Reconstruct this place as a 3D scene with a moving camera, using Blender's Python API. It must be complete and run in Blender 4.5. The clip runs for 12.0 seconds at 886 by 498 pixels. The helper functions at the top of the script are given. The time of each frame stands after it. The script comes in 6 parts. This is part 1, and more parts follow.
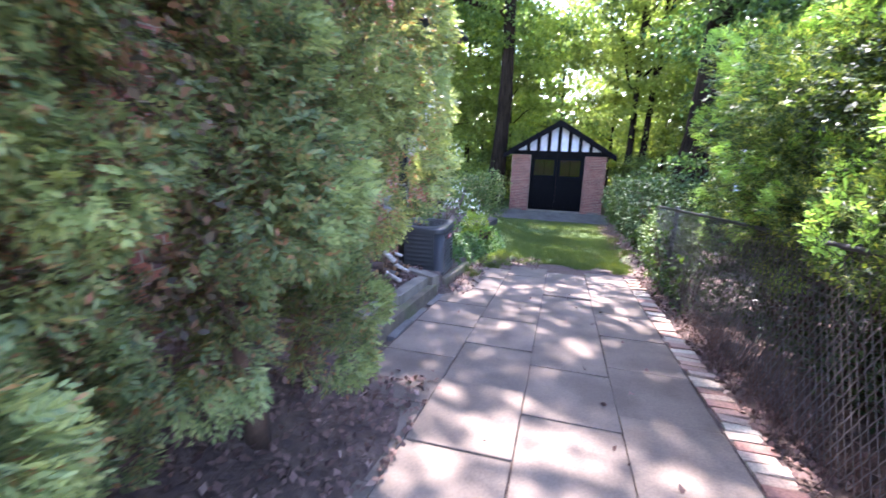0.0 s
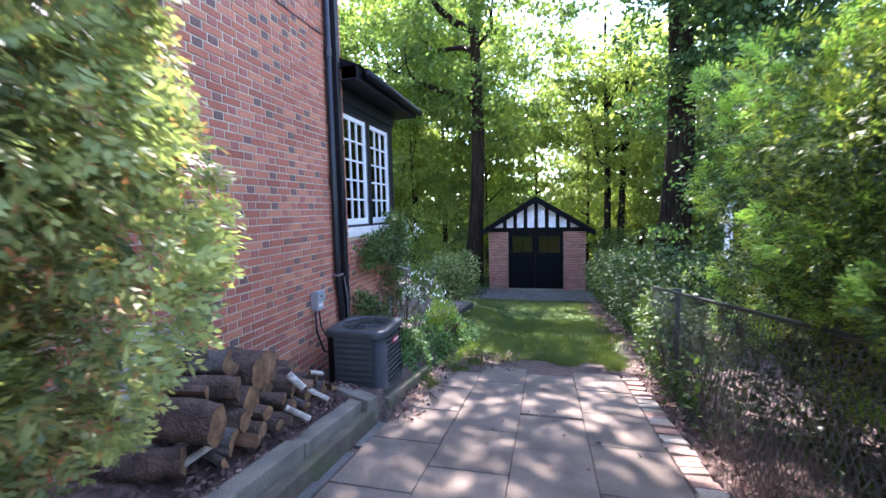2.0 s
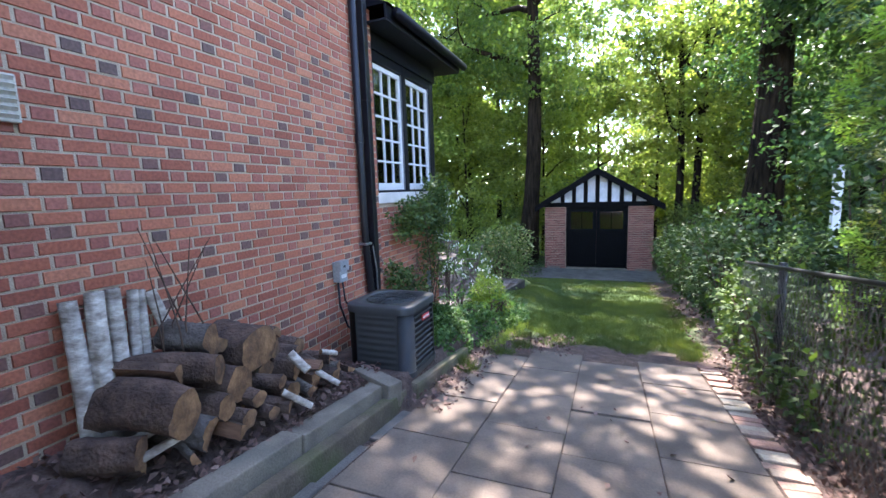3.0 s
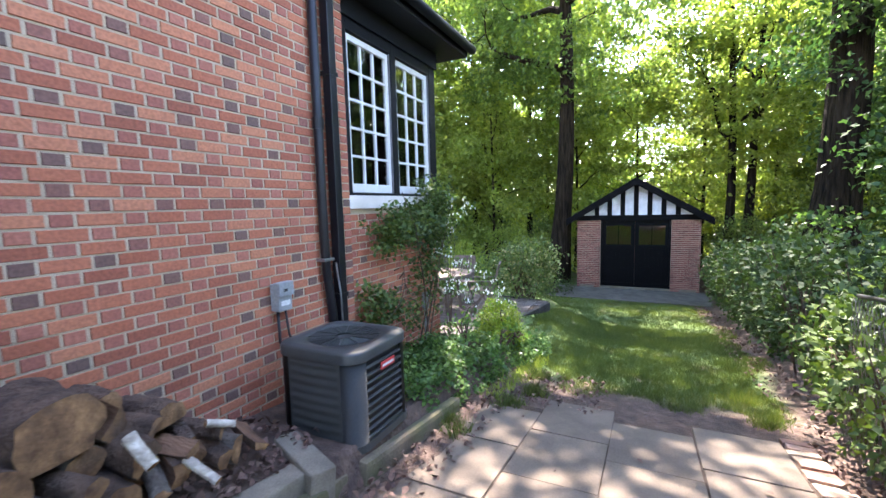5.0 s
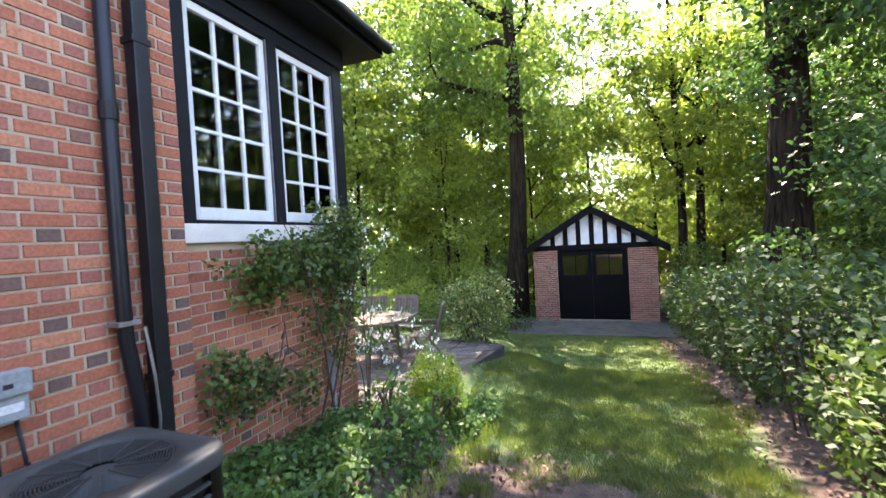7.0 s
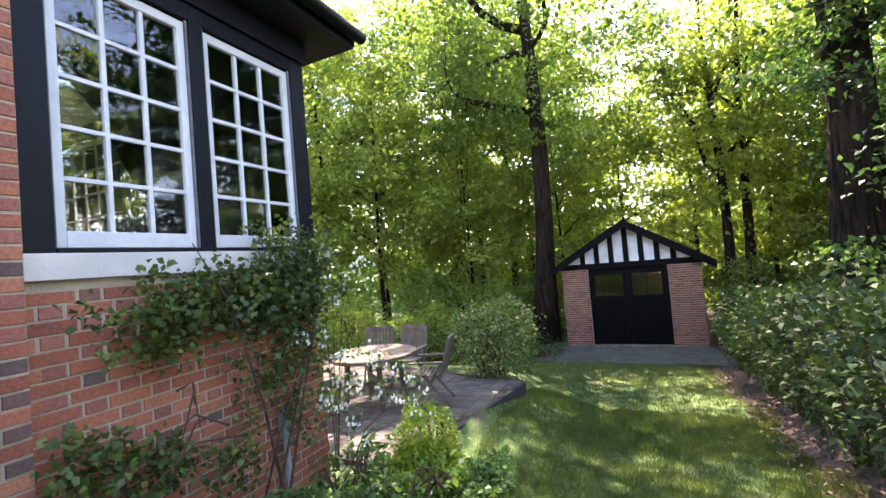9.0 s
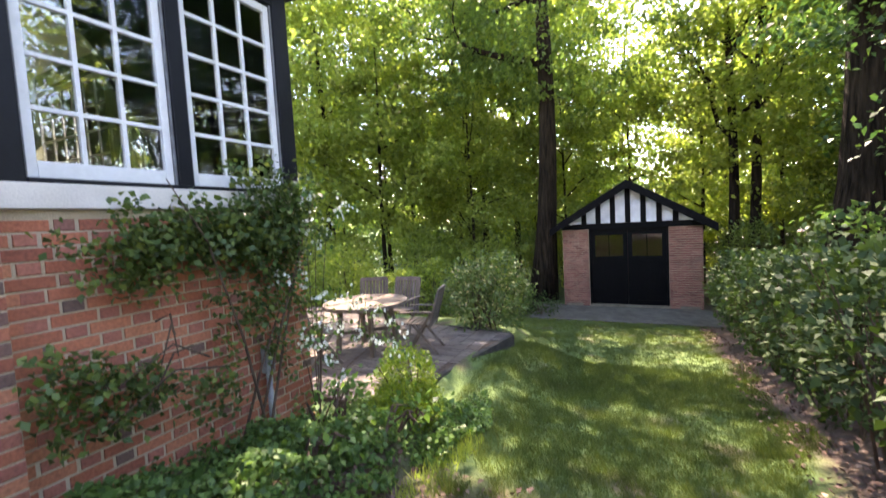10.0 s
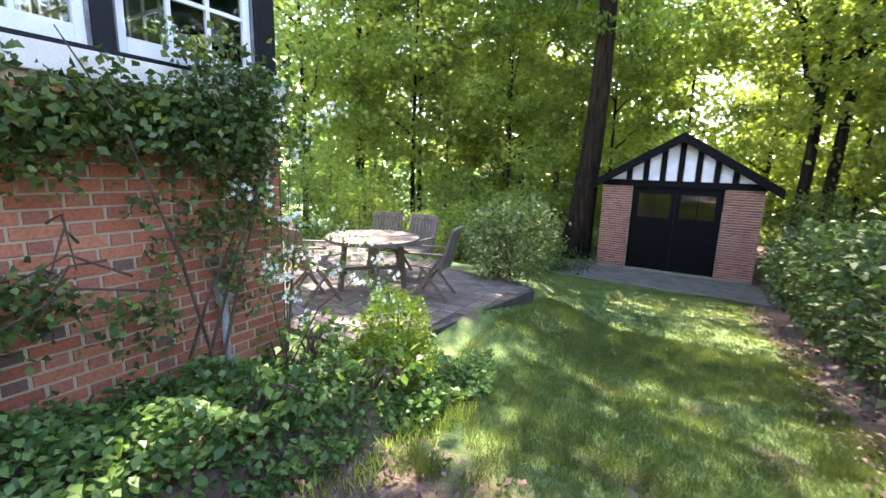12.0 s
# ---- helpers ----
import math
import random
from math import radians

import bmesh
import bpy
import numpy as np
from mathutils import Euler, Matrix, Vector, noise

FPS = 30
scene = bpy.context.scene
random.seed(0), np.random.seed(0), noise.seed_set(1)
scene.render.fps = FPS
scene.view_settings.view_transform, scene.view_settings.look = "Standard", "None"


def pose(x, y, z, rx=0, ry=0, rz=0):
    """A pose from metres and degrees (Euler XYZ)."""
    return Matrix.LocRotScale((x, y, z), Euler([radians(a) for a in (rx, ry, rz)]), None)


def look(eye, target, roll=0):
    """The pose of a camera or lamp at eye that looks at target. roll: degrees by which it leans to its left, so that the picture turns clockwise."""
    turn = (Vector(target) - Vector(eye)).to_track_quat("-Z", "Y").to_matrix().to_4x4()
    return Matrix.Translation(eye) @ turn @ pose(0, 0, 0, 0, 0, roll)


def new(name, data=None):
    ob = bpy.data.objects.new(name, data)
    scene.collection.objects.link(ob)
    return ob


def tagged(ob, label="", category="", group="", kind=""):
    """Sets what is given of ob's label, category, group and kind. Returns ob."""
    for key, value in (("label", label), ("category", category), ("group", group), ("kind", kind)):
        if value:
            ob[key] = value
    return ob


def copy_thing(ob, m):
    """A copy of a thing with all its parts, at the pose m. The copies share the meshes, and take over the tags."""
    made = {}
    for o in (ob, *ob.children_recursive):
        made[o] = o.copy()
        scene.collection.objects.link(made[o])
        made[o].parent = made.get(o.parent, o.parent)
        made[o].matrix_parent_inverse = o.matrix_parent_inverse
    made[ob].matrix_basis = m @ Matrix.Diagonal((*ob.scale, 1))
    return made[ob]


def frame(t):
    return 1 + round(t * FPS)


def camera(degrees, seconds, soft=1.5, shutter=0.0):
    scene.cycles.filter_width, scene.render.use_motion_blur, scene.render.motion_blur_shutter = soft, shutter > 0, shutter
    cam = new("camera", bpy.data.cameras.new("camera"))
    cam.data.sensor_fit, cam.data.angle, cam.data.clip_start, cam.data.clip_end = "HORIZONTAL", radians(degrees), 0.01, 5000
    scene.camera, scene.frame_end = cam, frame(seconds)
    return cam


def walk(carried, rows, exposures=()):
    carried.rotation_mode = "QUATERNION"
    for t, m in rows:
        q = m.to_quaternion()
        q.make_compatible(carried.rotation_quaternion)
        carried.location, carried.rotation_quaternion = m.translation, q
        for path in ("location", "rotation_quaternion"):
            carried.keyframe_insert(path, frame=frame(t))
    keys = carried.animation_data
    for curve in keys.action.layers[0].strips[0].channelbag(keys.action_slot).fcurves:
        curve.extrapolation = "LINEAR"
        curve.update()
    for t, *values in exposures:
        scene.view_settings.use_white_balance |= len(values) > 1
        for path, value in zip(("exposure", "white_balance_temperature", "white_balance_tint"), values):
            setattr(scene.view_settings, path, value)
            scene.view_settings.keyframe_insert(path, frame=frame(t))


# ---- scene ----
cam = camera(92.6, 12.0, shutter=0.4)
PATH = [
    (0, (-0.453, -0.672, 1.697), (-0.972, 1.18, 1.148), 1.0),
    (0.5, (-0.381, -0.385, 1.67), (-0.711, 1.53, 1.2), 0.1),
    (1, (-0.347, 0.02, 1.657), (-0.637, 1.975, 1.347), -1.2),
    (1.5, (-0.332, 0.312, 1.683), (-0.705, 2.269, 1.505), -1.5),
    (2, (-0.322, 0.617, 1.635), (-0.798, 2.551, 1.452), -1.3),
    (2.5, (-0.331, 0.975, 1.509), (-0.907, 2.873, 1.255), -1.6),
    (3, (-0.317, 1.289, 1.43), (-1.045, 3.132, 1.157), -1.9),
    (5, (-0.345, 2.486, 1.316), (-1.217, 4.274, 1.11), -1.5),
    (5.5, (-0.393, 2.832, 1.283), (-1.163, 4.669, 1.109), -2.0),
    (6, (-0.383, 3.143, 1.265), (-1.086, 5.009, 1.116), -2.3),
    (6.5, (-0.374, 3.426, 1.228), (-1.061, 5.301, 1.124), -3.0),
    (7, (-0.393, 3.727, 1.24), (-1.102, 5.597, 1.193), -3.2),
    (7.5, (-0.388, 4.002, 1.246), (-1.153, 5.85, 1.289), -4.4),
    (9.5, (-0.313, 4.771, 1.22), (-1.179, 6.573, 1.274), -4.0),
    (10, (-0.176, 4.77, 1.137), (-1.05, 6.564, 1.004), -3.1),
    (10.5, (-0.147, 4.823, 1.032), (-1.007, 6.603, 0.732), -1.9),
    (11, (-0.142, 4.934, 0.963), (-0.98, 6.709, 0.578), -0.5),
    (11.5, (-0.285, 5.228, 0.969), (-1.153, 6.984, 0.567), 1.0),
    (12, (-0.321, 5.506, 0.94), (-1.315, 7.2, 0.562), 1.8),
]

walk(cam, [(t, look(eye, target, roll)) for t, eye, target, roll in PATH], exposures=[(0, 4.2, 5800, 31), (1.0, 4.1, 5600, 32), (2.0, 3.75, 5850, 27), (2.6, 3.68, 6000, 22), (5.0, 4.0, 6600, 20), (5.6, 3.76, 7250, 21), (7.0, 3.95, 7050, 24), (9.5, 3.7, 7450, 25), (10.5, 3.86, 7800, 25), (11.5, 4.14, 7000, 22), (12, 4.14, 7000, 22)])

# ---- light ----
SUN_AZ, SUN_EL = 14.0, 56.0          # degrees to the left of +y, and above the horizon
world = bpy.data.worlds.new("world")
scene.world = world
world.use_nodes = True
wn = world.node_tree.nodes
sky = wn.new("ShaderNodeTexSky")
sky.sky_type, sky.sun_disc = "NISHITA", False
sky.sun_elevation, sky.sun_rotation = radians(SUN_EL), radians(-SUN_AZ)
sky.air_density, sky.dust_density = 1.0, 0.5
world.node_tree.links.new(sky.outputs[0], wn["Background"].inputs[0])
wn["Background"].inputs[1].default_value = 0.125
sun = new("sun", bpy.data.lights.new("sun", "SUN"))
sun.data.energy, sun.data.angle, sun.data.color = 3.0, radians(0.6), (1.0, 0.94, 0.84)
az, el = radians(SUN_AZ), radians(SUN_EL)
SUN_FROM = Vector((-math.sin(az) * math.cos(el), math.cos(az) * math.cos(el), math.sin(el)))
sun.matrix_world = look(SUN_FROM * 60, (0, 0, 0))


# ---- materials ----
def nodes(name, rough=0.8, metal=0.0):
    m = bpy.data.materials.new(name)
    m.use_nodes = True
    nt = m.node_tree
    b = nt.nodes["Principled BSDF"]
    b.inputs["Roughness"].default_value, b.inputs["Metallic"].default_value = rough, metal
    return m, nt, b


def noise_node(nt, scale, detail=4, stretch=None):
    pos = nt.nodes.new("ShaderNodeNewGeometry").outputs["Position"]
    if stretch:
        mp = nt.nodes.new("ShaderNodeMapping")
        mp.inputs["Scale"].default_value = stretch
        nt.links.new(pos, mp.inputs["Vector"])
        pos = mp.outputs[0]
    n = nt.nodes.new("ShaderNodeTexNoise")
    n.inputs["Scale"].default_value, n.inputs["Detail"].default_value = scale, detail
    nt.links.new(pos, n.inputs["Vector"])
    return n.outputs["Fac"]


def ramp(nt, fac, stops):
    r = nt.nodes.new("ShaderNodeValToRGB")
    el = r.color_ramp.elements
    while len(el) < len(stops):
        el.new(0.5)
    for e, (p, c) in zip(el, stops):
        e.position, e.color = p, (*c, 1)
    nt.links.new(fac, r.inputs[0])
    return r.outputs[0]


def mix(nt, a, b, fac, mode="MIX"):
    n = nt.nodes.new("ShaderNodeMix")
    n.data_type, n.blend_type = "RGBA", mode
    for sock, v in ((n.inputs[6], a), (n.inputs[7], b), (n.inputs[0], fac)):
        if hasattr(v, "links"):
            nt.links.new(v, sock)
        else:
            sock.default_value = v if isinstance(v, float) else (*v, 1)
    return n.outputs[2]


def bump(nt, b, height, strength=0.3, dist=0.01):
    n = nt.nodes.new("ShaderNodeBump")
    n.inputs["Strength"].default_value, n.inputs["Distance"].default_value = strength, dist
    nt.links.new(height, n.inputs["Height"])
    nt.links.new(n.outputs[0], b.inputs["Normal"])


def surface(name, dark, light, scale=8, rough=0.8, grain=90, bumps=0.3, dist=0.01, blot=None, metal=0.0, stretch=None, spec=0.3, fleck=0.45):
    """Two scales of variation, and a fine relief; blot: a stain colour at large scale."""
    m, nt, b = nodes(name, rough, metal)
    big, fine = noise_node(nt, scale, 5, stretch), noise_node(nt, grain, 3, stretch)
    col = ramp(nt, big, [(0.3, dark), (0.7, light)])
    col = mix(nt, col, ramp(nt, fine, [(0.3, (fleck, fleck, fleck)), (0.7, (1, 1, 1))]), 0.5, "MULTIPLY")
    if blot:
        col = mix(nt, col, blot, ramp(nt, noise_node(nt, scale * 0.35, 6), [(0.52, (0, 0, 0)), (0.68, (0.8, 0.8, 0.8))]))
    b.inputs["Specular IOR Level"].default_value = spec
    nt.links.new(col, b.inputs["Base Color"])
    bump(nt, b, fine, bumps, dist)
    return m


def varied(name, stops, rough=0.85, joined=True, grain=60, bumps=0.4, speck=(0.35, 0.35, 0.35), stretch=None, stain=None):
    """Each piece its own tone: by island in a joined mesh, by object where each piece is one."""
    m, nt, b = nodes(name, rough)
    rnd = nt.nodes.new("ShaderNodeNewGeometry").outputs["Random Per Island"] if joined else nt.nodes.new("ShaderNodeObjectInfo").outputs["Random"]
    fine = noise_node(nt, grain, 4, stretch)
    col = mix(nt, ramp(nt, rnd, stops), ramp(nt, fine, [(0.3, speck), (0.65, (1, 1, 1))]), 0.6, "MULTIPLY")
    if stain:
        col = mix(nt, col, ramp(nt, noise_node(nt, 2.6, 6), [(0.36, stain), (0.6, (1.08, 1.06, 1.02))]), 0.8, "MULTIPLY")
    nt.links.new(col, b.inputs["Base Color"])
    bump(nt, b, fine, bumps, 0.004)
    return m


def leafy(name, stops, glow=0.45, tint=(1.15, 1.25, 0.7), rough=0.45, warm=1.35):
    """Leaves: each its own green, with light coming through."""
    m, nt, b = nodes(name, rough)
    b.inputs["Specular IOR Level"].default_value = 0.3
    rnd = nt.nodes.new("ShaderNodeNewGeometry").outputs["Random Per Island"]
    col = ramp(nt, rnd, [(p, (r * warm, g, bl)) for p, (r, g, bl) in stops])
    col = mix(nt, col, ramp(nt, noise_node(nt, 0.9, 3), [(0.35, (0.62, 0.7, 0.7)), (0.65, (1.12, 1.1, 1.0))]), 0.8, "MULTIPLY")
    one = nt.nodes.new("ShaderNodeObjectInfo").outputs["Random"]
    col = mix(nt, col, ramp(nt, one, [(0.0, (0.8, 0.84, 0.9)), (0.5, (1, 1, 1)), (1.0, (1.15, 1.14, 1.0))]), 0.75, "MULTIPLY")
    col = mix(nt, col, ramp(nt, noise_node(nt, 0.22, 2), [(0.4, (0.86, 0.9, 0.92)), (0.6, (1.2, 1.16, 1.0))]), 0.7, "MULTIPLY")
    nt.links.new(col, b.inputs["Base Color"])
    tr = nt.nodes.new("ShaderNodeBsdfTranslucent")
    nt.links.new(mix(nt, col, tint, 1.0, "MULTIPLY"), tr.inputs[0])
    ms = nt.nodes.new("ShaderNodeMixShader")
    ms.inputs[0].default_value = glow
    nt.links.new(b.outputs[0], ms.inputs[1])
    nt.links.new(tr.outputs[0], ms.inputs[2])
    nt.links.new(ms.outputs[0], nt.nodes["Material Output"].inputs[0])
    return m


RED = [(0.0, (0.3, 0.086, 0.047)), (0.3, (0.39, 0.115, 0.058)), (0.65, (0.46, 0.147, 0.074)), (1.0, (0.52, 0.195, 0.1))]
HEAD = [(0.0, (0.13, 0.08, 0.064)), (0.22, (0.2, 0.092, 0.068)), (0.3, (0.33, 0.105, 0.07)), (1.0, (0.42, 0.145, 0.092))]
M = {}
M["stretcher"] = varied("brick_red", RED)
M["header"] = varied("brick_header", HEAD)
M["stretcher_one"] = varied("brick_red_one", RED, joined=False)
M["header_one"] = varied("brick_header_one", HEAD, joined=False)
M["shed_brick"] = varied("shed_brick", [(0, (0.13, 0.045, 0.035)), (0.5, (0.2, 0.07, 0.05)), (1, (0.28, 0.11, 0.08))])
M["mortar"] = surface("mortar", (0.42, 0.325, 0.22), (0.55, 0.44, 0.31), 3, 0.95, 150, 0.6)
M["stone"] = surface("sill_stone", (0.56, 0.51, 0.45), (0.7, 0.64, 0.56), 4, 0.85, 90, 0.2, blot=(0.46, 0.41, 0.36), fleck=0.75)
M["black"] = surface("black_paint", (0.003, 0.0033, 0.0055), (0.005, 0.0056, 0.009), 6, 0.5, 60, 0.12, spec=0.2)
M["door_black"] = surface("door_black_paint", (0.0012, 0.0012, 0.0016), (0.0025, 0.0025, 0.003), 6, 0.6, 60, 0.12, spec=0.08)
M["cream"] = surface("cream_paint", (0.5, 0.46, 0.36), (0.62, 0.57, 0.46), 6, 0.6, 60, 0.1)
M["black_flat"] = surface("weathered_black_paint", (0.004, 0.004, 0.006), (0.009, 0.009, 0.012), 4, 0.6, 50, 0.25)
M["white"] = surface("white_paint", (0.58, 0.57, 0.55), (0.66, 0.65, 0.625), 6, 0.5, 50, 0.08, fleck=0.86)
M["plaster"] = surface("white_render", (0.55, 0.55, 0.56), (0.74, 0.74, 0.75), 3, 0.85, 90, 0.3)
M["slab"] = varied("paving_concrete", [(0, (0.14, 0.108, 0.08)), (0.5, (0.16, 0.124, 0.092)), (1, (0.182, 0.141, 0.105))], 0.9, False, 70, 0.35, (0.6, 0.6, 0.6), stain=(0.62, 0.6, 0.58))
M["concrete"] = surface("old_concrete", (0.14, 0.118, 0.088), (0.25, 0.212, 0.158), 5, 0.92, 90, 0.5, blot=(0.13, 0.13, 0.10))
# darker copy of the old concrete, with the garage apron's shade in its colour
M["apron"] = surface("shade_dark_old_concrete", (0.09, 0.08, 0.07), (0.16, 0.145, 0.125), 4, 0.92, 90, 0.5, blot=(0.07, 0.065, 0.05))
M["timber"] = surface("mossy_timber", (0.09, 0.07, 0.05), (0.18, 0.14, 0.09), 6, 0.9, 70, 0.6, blot=(0.08, 0.09, 0.035))
M["edge_timber"] = surface("dark_sleeper", (0.03, 0.026, 0.024), (0.07, 0.06, 0.05), 6, 0.85, 70, 0.6)
M["edging"] = varied("edging_brick", [(0, (0.24, 0.12, 0.085)), (0.35, (0.33, 0.21, 0.15)), (0.6, (0.38, 0.31, 0.22)), (1, (0.44, 0.38, 0.28))], 0.9, False)
M["paver"] = varied("patio_paver", [(0, (0.09, 0.068, 0.055)), (0.5, (0.125, 0.097, 0.08)), (1, (0.165, 0.13, 0.107))], 0.9)
M["soil"] = surface("bed_soil", (0.045, 0.03, 0.022), (0.11, 0.075, 0.055), 7, 0.95, 60, 0.9, 0.03)
M["bark"] = surface("dark_bark", (0.006, 0.0045, 0.0035), (0.038, 0.027, 0.018), 11, 0.95, 22, 1.0, 0.08, stretch=(1, 1, 0.12), spec=0.08)
M["twig"] = surface("brown_twigs", (0.05, 0.03, 0.02), (0.12, 0.075, 0.05), 9, 0.9, 60, 0.5)
M["birch"] = surface("birch_bark", (0.2, 0.16, 0.12), (0.64, 0.58, 0.48), 13, 0.8, 40, 0.5, blot=(0.11, 0.08, 0.06), stretch=(1, 1, 2.2))
M["log_bark"] = surface("log_bark", (0.035, 0.023, 0.017), (0.14, 0.088, 0.062), 9, 0.95, 50, 0.9, 0.02)
M["grey_bark"] = surface("grey_log_bark", (0.05, 0.042, 0.035), (0.17, 0.145, 0.12), 9, 0.95, 45, 0.9, 0.02, blot=(0.07, 0.04, 0.028))
M["log_end"] = surface("cut_wood", (0.075, 0.038, 0.02), (0.34, 0.185, 0.085), 13, 0.85, 70, 0.5, blot=(0.06, 0.04, 0.03))
M["split_wood"] = surface("split_wood", (0.075, 0.04, 0.026), (0.26, 0.14, 0.08), 6, 0.9, 40, 0.8, 0.01, blot=(0.05, 0.03, 0.025), stretch=(0.3, 2, 2))
M["ac_body"] = surface("grey_painted_steel", (0.042, 0.044, 0.042), (0.058, 0.061, 0.058), 3, 0.46, 120, 0.06, spec=0.35)
M["bead_grey"] = surface("worn_grey_paint", (0.1, 0.1, 0.105), (0.2, 0.2, 0.205), 12, 0.6, 60, 0.2)
M["ac_dark"] = surface("dark_louvre", (0.012, 0.012, 0.013), (0.025, 0.025, 0.027), 8, 0.5, 60, 0.2)
M["red"] = surface("red_badge", (0.55, 0.05, 0.05), (0.62, 0.07, 0.06), 9, 0.35, 60, 0.05)
M["badge_white"] = surface("badge_white", (0.7, 0.68, 0.66), (0.75, 0.73, 0.7), 9, 0.4, 60, 0.05)
M["box_grey"] = surface("grey_box_paint", (0.26, 0.27, 0.265), (0.34, 0.35, 0.345), 7, 0.5, 60, 0.1)
M["pipe"] = surface("black_pipe", (0.006, 0.006, 0.008), (0.012, 0.012, 0.015), 7, 0.4, 60, 0.1)
M["metal"] = surface("dull_zinc", (0.3, 0.3, 0.3), (0.5, 0.5, 0.5), 9, 0.4, 60, 0.1, metal=0.9)
M["fence"] = surface("dark_fence_post", (0.012, 0.012, 0.012), (0.03, 0.03, 0.03), 9, 0.5, 60, 0.2)
M["wire"] = surface("rusty_fence_wire", (0.05, 0.043, 0.037), (0.15, 0.13, 0.115), 9, 0.6, 60, 0.2)
M["teak"] = surface("grey_teak", (0.085, 0.065, 0.052), (0.165, 0.132, 0.107), 8, 0.8, 50, 0.4, stretch=(1, 1, 0.3))
M["teak_top"] = surface("brown_teak", (0.13, 0.092, 0.064), (0.24, 0.18, 0.13), 8, 0.75, 50, 0.3)
M["roof"] = varied("dark_shingle", [(0, (0.004, 0.004, 0.007)), (1, (0.01, 0.01, 0.015))], 0.95)
M["room"] = surface("room_plaster", (0.56, 0.54, 0.48), (0.64, 0.61, 0.55), 3, 0.9, 90, 0.1)
M["floor"] = surface("room_floor", (0.10, 0.06, 0.035), (0.18, 0.11, 0.06), 5, 0.5, 60, 0.1)
M["litter"] = varied("dead_leaves", [(0, (0.06, 0.03, 0.022)), (0.5, (0.13, 0.068, 0.048)), (0.9, (0.19, 0.11, 0.08)), (1, (0.3, 0.2, 0.15))], 0.8)
M["petal"] = leafy("white_petals", [(0, (0.6, 0.8, 0.84)), (1, (0.66, 0.88, 0.92))], 0.3, (1, 1, 1))
M["roof"].node_tree.nodes["Principled BSDF"].inputs["Specular IOR Level"].default_value = 0.1
M["curtain"] = leafy("curtain_cloth", [(0, (0.27, 0.34, 0.29)), (1, (0.27, 0.34, 0.29))], 0.4, (1, 1, 1), 0.9)
M["oak_leaf"] = leafy("oak_leaves", [(0, (0.075, 0.145, 0.04)), (0.5, (0.11, 0.2, 0.05)), (1, (0.155, 0.25, 0.06))], 0.5, (1.12, 1.2, 0.95), warm=1.22)
M["wood_leaf"] = leafy("woodland_leaves", [(0, (0.085, 0.165, 0.05)), (0.5, (0.135, 0.245, 0.07)), (1, (0.2, 0.32, 0.095))], 0.5, (1.12, 1.2, 0.95), warm=1.3)
# sunlight put into the colour: lighter yellow-green copy of the woodland leaves
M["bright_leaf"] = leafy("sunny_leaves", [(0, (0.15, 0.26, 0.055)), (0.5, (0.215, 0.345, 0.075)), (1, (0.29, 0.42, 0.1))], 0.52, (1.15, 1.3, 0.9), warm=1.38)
# shade put into the colour: dark copy of the oak leaves
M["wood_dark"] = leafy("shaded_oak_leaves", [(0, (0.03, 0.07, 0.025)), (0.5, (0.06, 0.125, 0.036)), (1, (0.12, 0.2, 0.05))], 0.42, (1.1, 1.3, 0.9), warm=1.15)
M["hedge_leaf"] = leafy("hedge_leaves", [(0, (0.02, 0.048, 0.016)), (0.6, (0.032, 0.076, 0.021)), (1, (0.052, 0.11, 0.028))], 0.25, rough=0.68)
M["yew_leaf"] = leafy("yew_needles", [(0, (0.022, 0.055, 0.018)), (0.4, (0.05, 0.115, 0.028)), (0.75, (0.12, 0.21, 0.045)), (1, (0.24, 0.34, 0.065))], 0.35)
M["cedar_leaf"] = leafy("cedar_sprays", [(0, (0.08, 0.14, 0.06)), (0.45, (0.16, 0.25, 0.095)), (0.8, (0.26, 0.36, 0.13)), (0.88, (0.26, 0.27, 0.10)), (1, (0.33, 0.18, 0.09))], 0.5, (1.2, 1.25, 0.9))
M["ivy_leaf"] = leafy("groundcover_leaves", [(0, (0.04, 0.095, 0.028)), (0.5, (0.08, 0.17, 0.045)), (1, (0.17, 0.3, 0.085))], 0.42, warm=1.12)
M["creeper_leaf"] = leafy("creeper_leaves", [(0, (0.02, 0.052, 0.016)), (0.5, (0.04, 0.09, 0.022)), (1, (0.07, 0.135, 0.032))], 0.25, rough=0.62)
M["rose_leaf"] = leafy("rose_leaves", [(0, (0.035, 0.085, 0.026)), (0.6, (0.07, 0.145, 0.038)), (1, (0.14, 0.22, 0.05))], 0.3)
M["pale_leaf"] = leafy("pale_leaves", [(0, (0.04, 0.095, 0.03)), (0.6, (0.085, 0.165, 0.055)), (0.9, (0.13, 0.21, 0.08)), (1, (0.36, 0.40, 0.28))], 0.3)
# young yew growth, its colour raised further for the sun on the tips
M["yew_tip"] = leafy("sunlit_young_yew_tips", [(0, (0.16, 0.33, 0.07)), (0.5, (0.23, 0.42, 0.09)), (1, (0.3, 0.5, 0.12))], 0.45, warm=1.15)
# yew needles near black: the shade inside the bush is in the colour
M["yew_dark"] = leafy("shade_dark_yew_needles", [(0, (0.012, 0.028, 0.01)), (0.5, (0.022, 0.05, 0.016)), (1, (0.045, 0.085, 0.022))], 0.15)
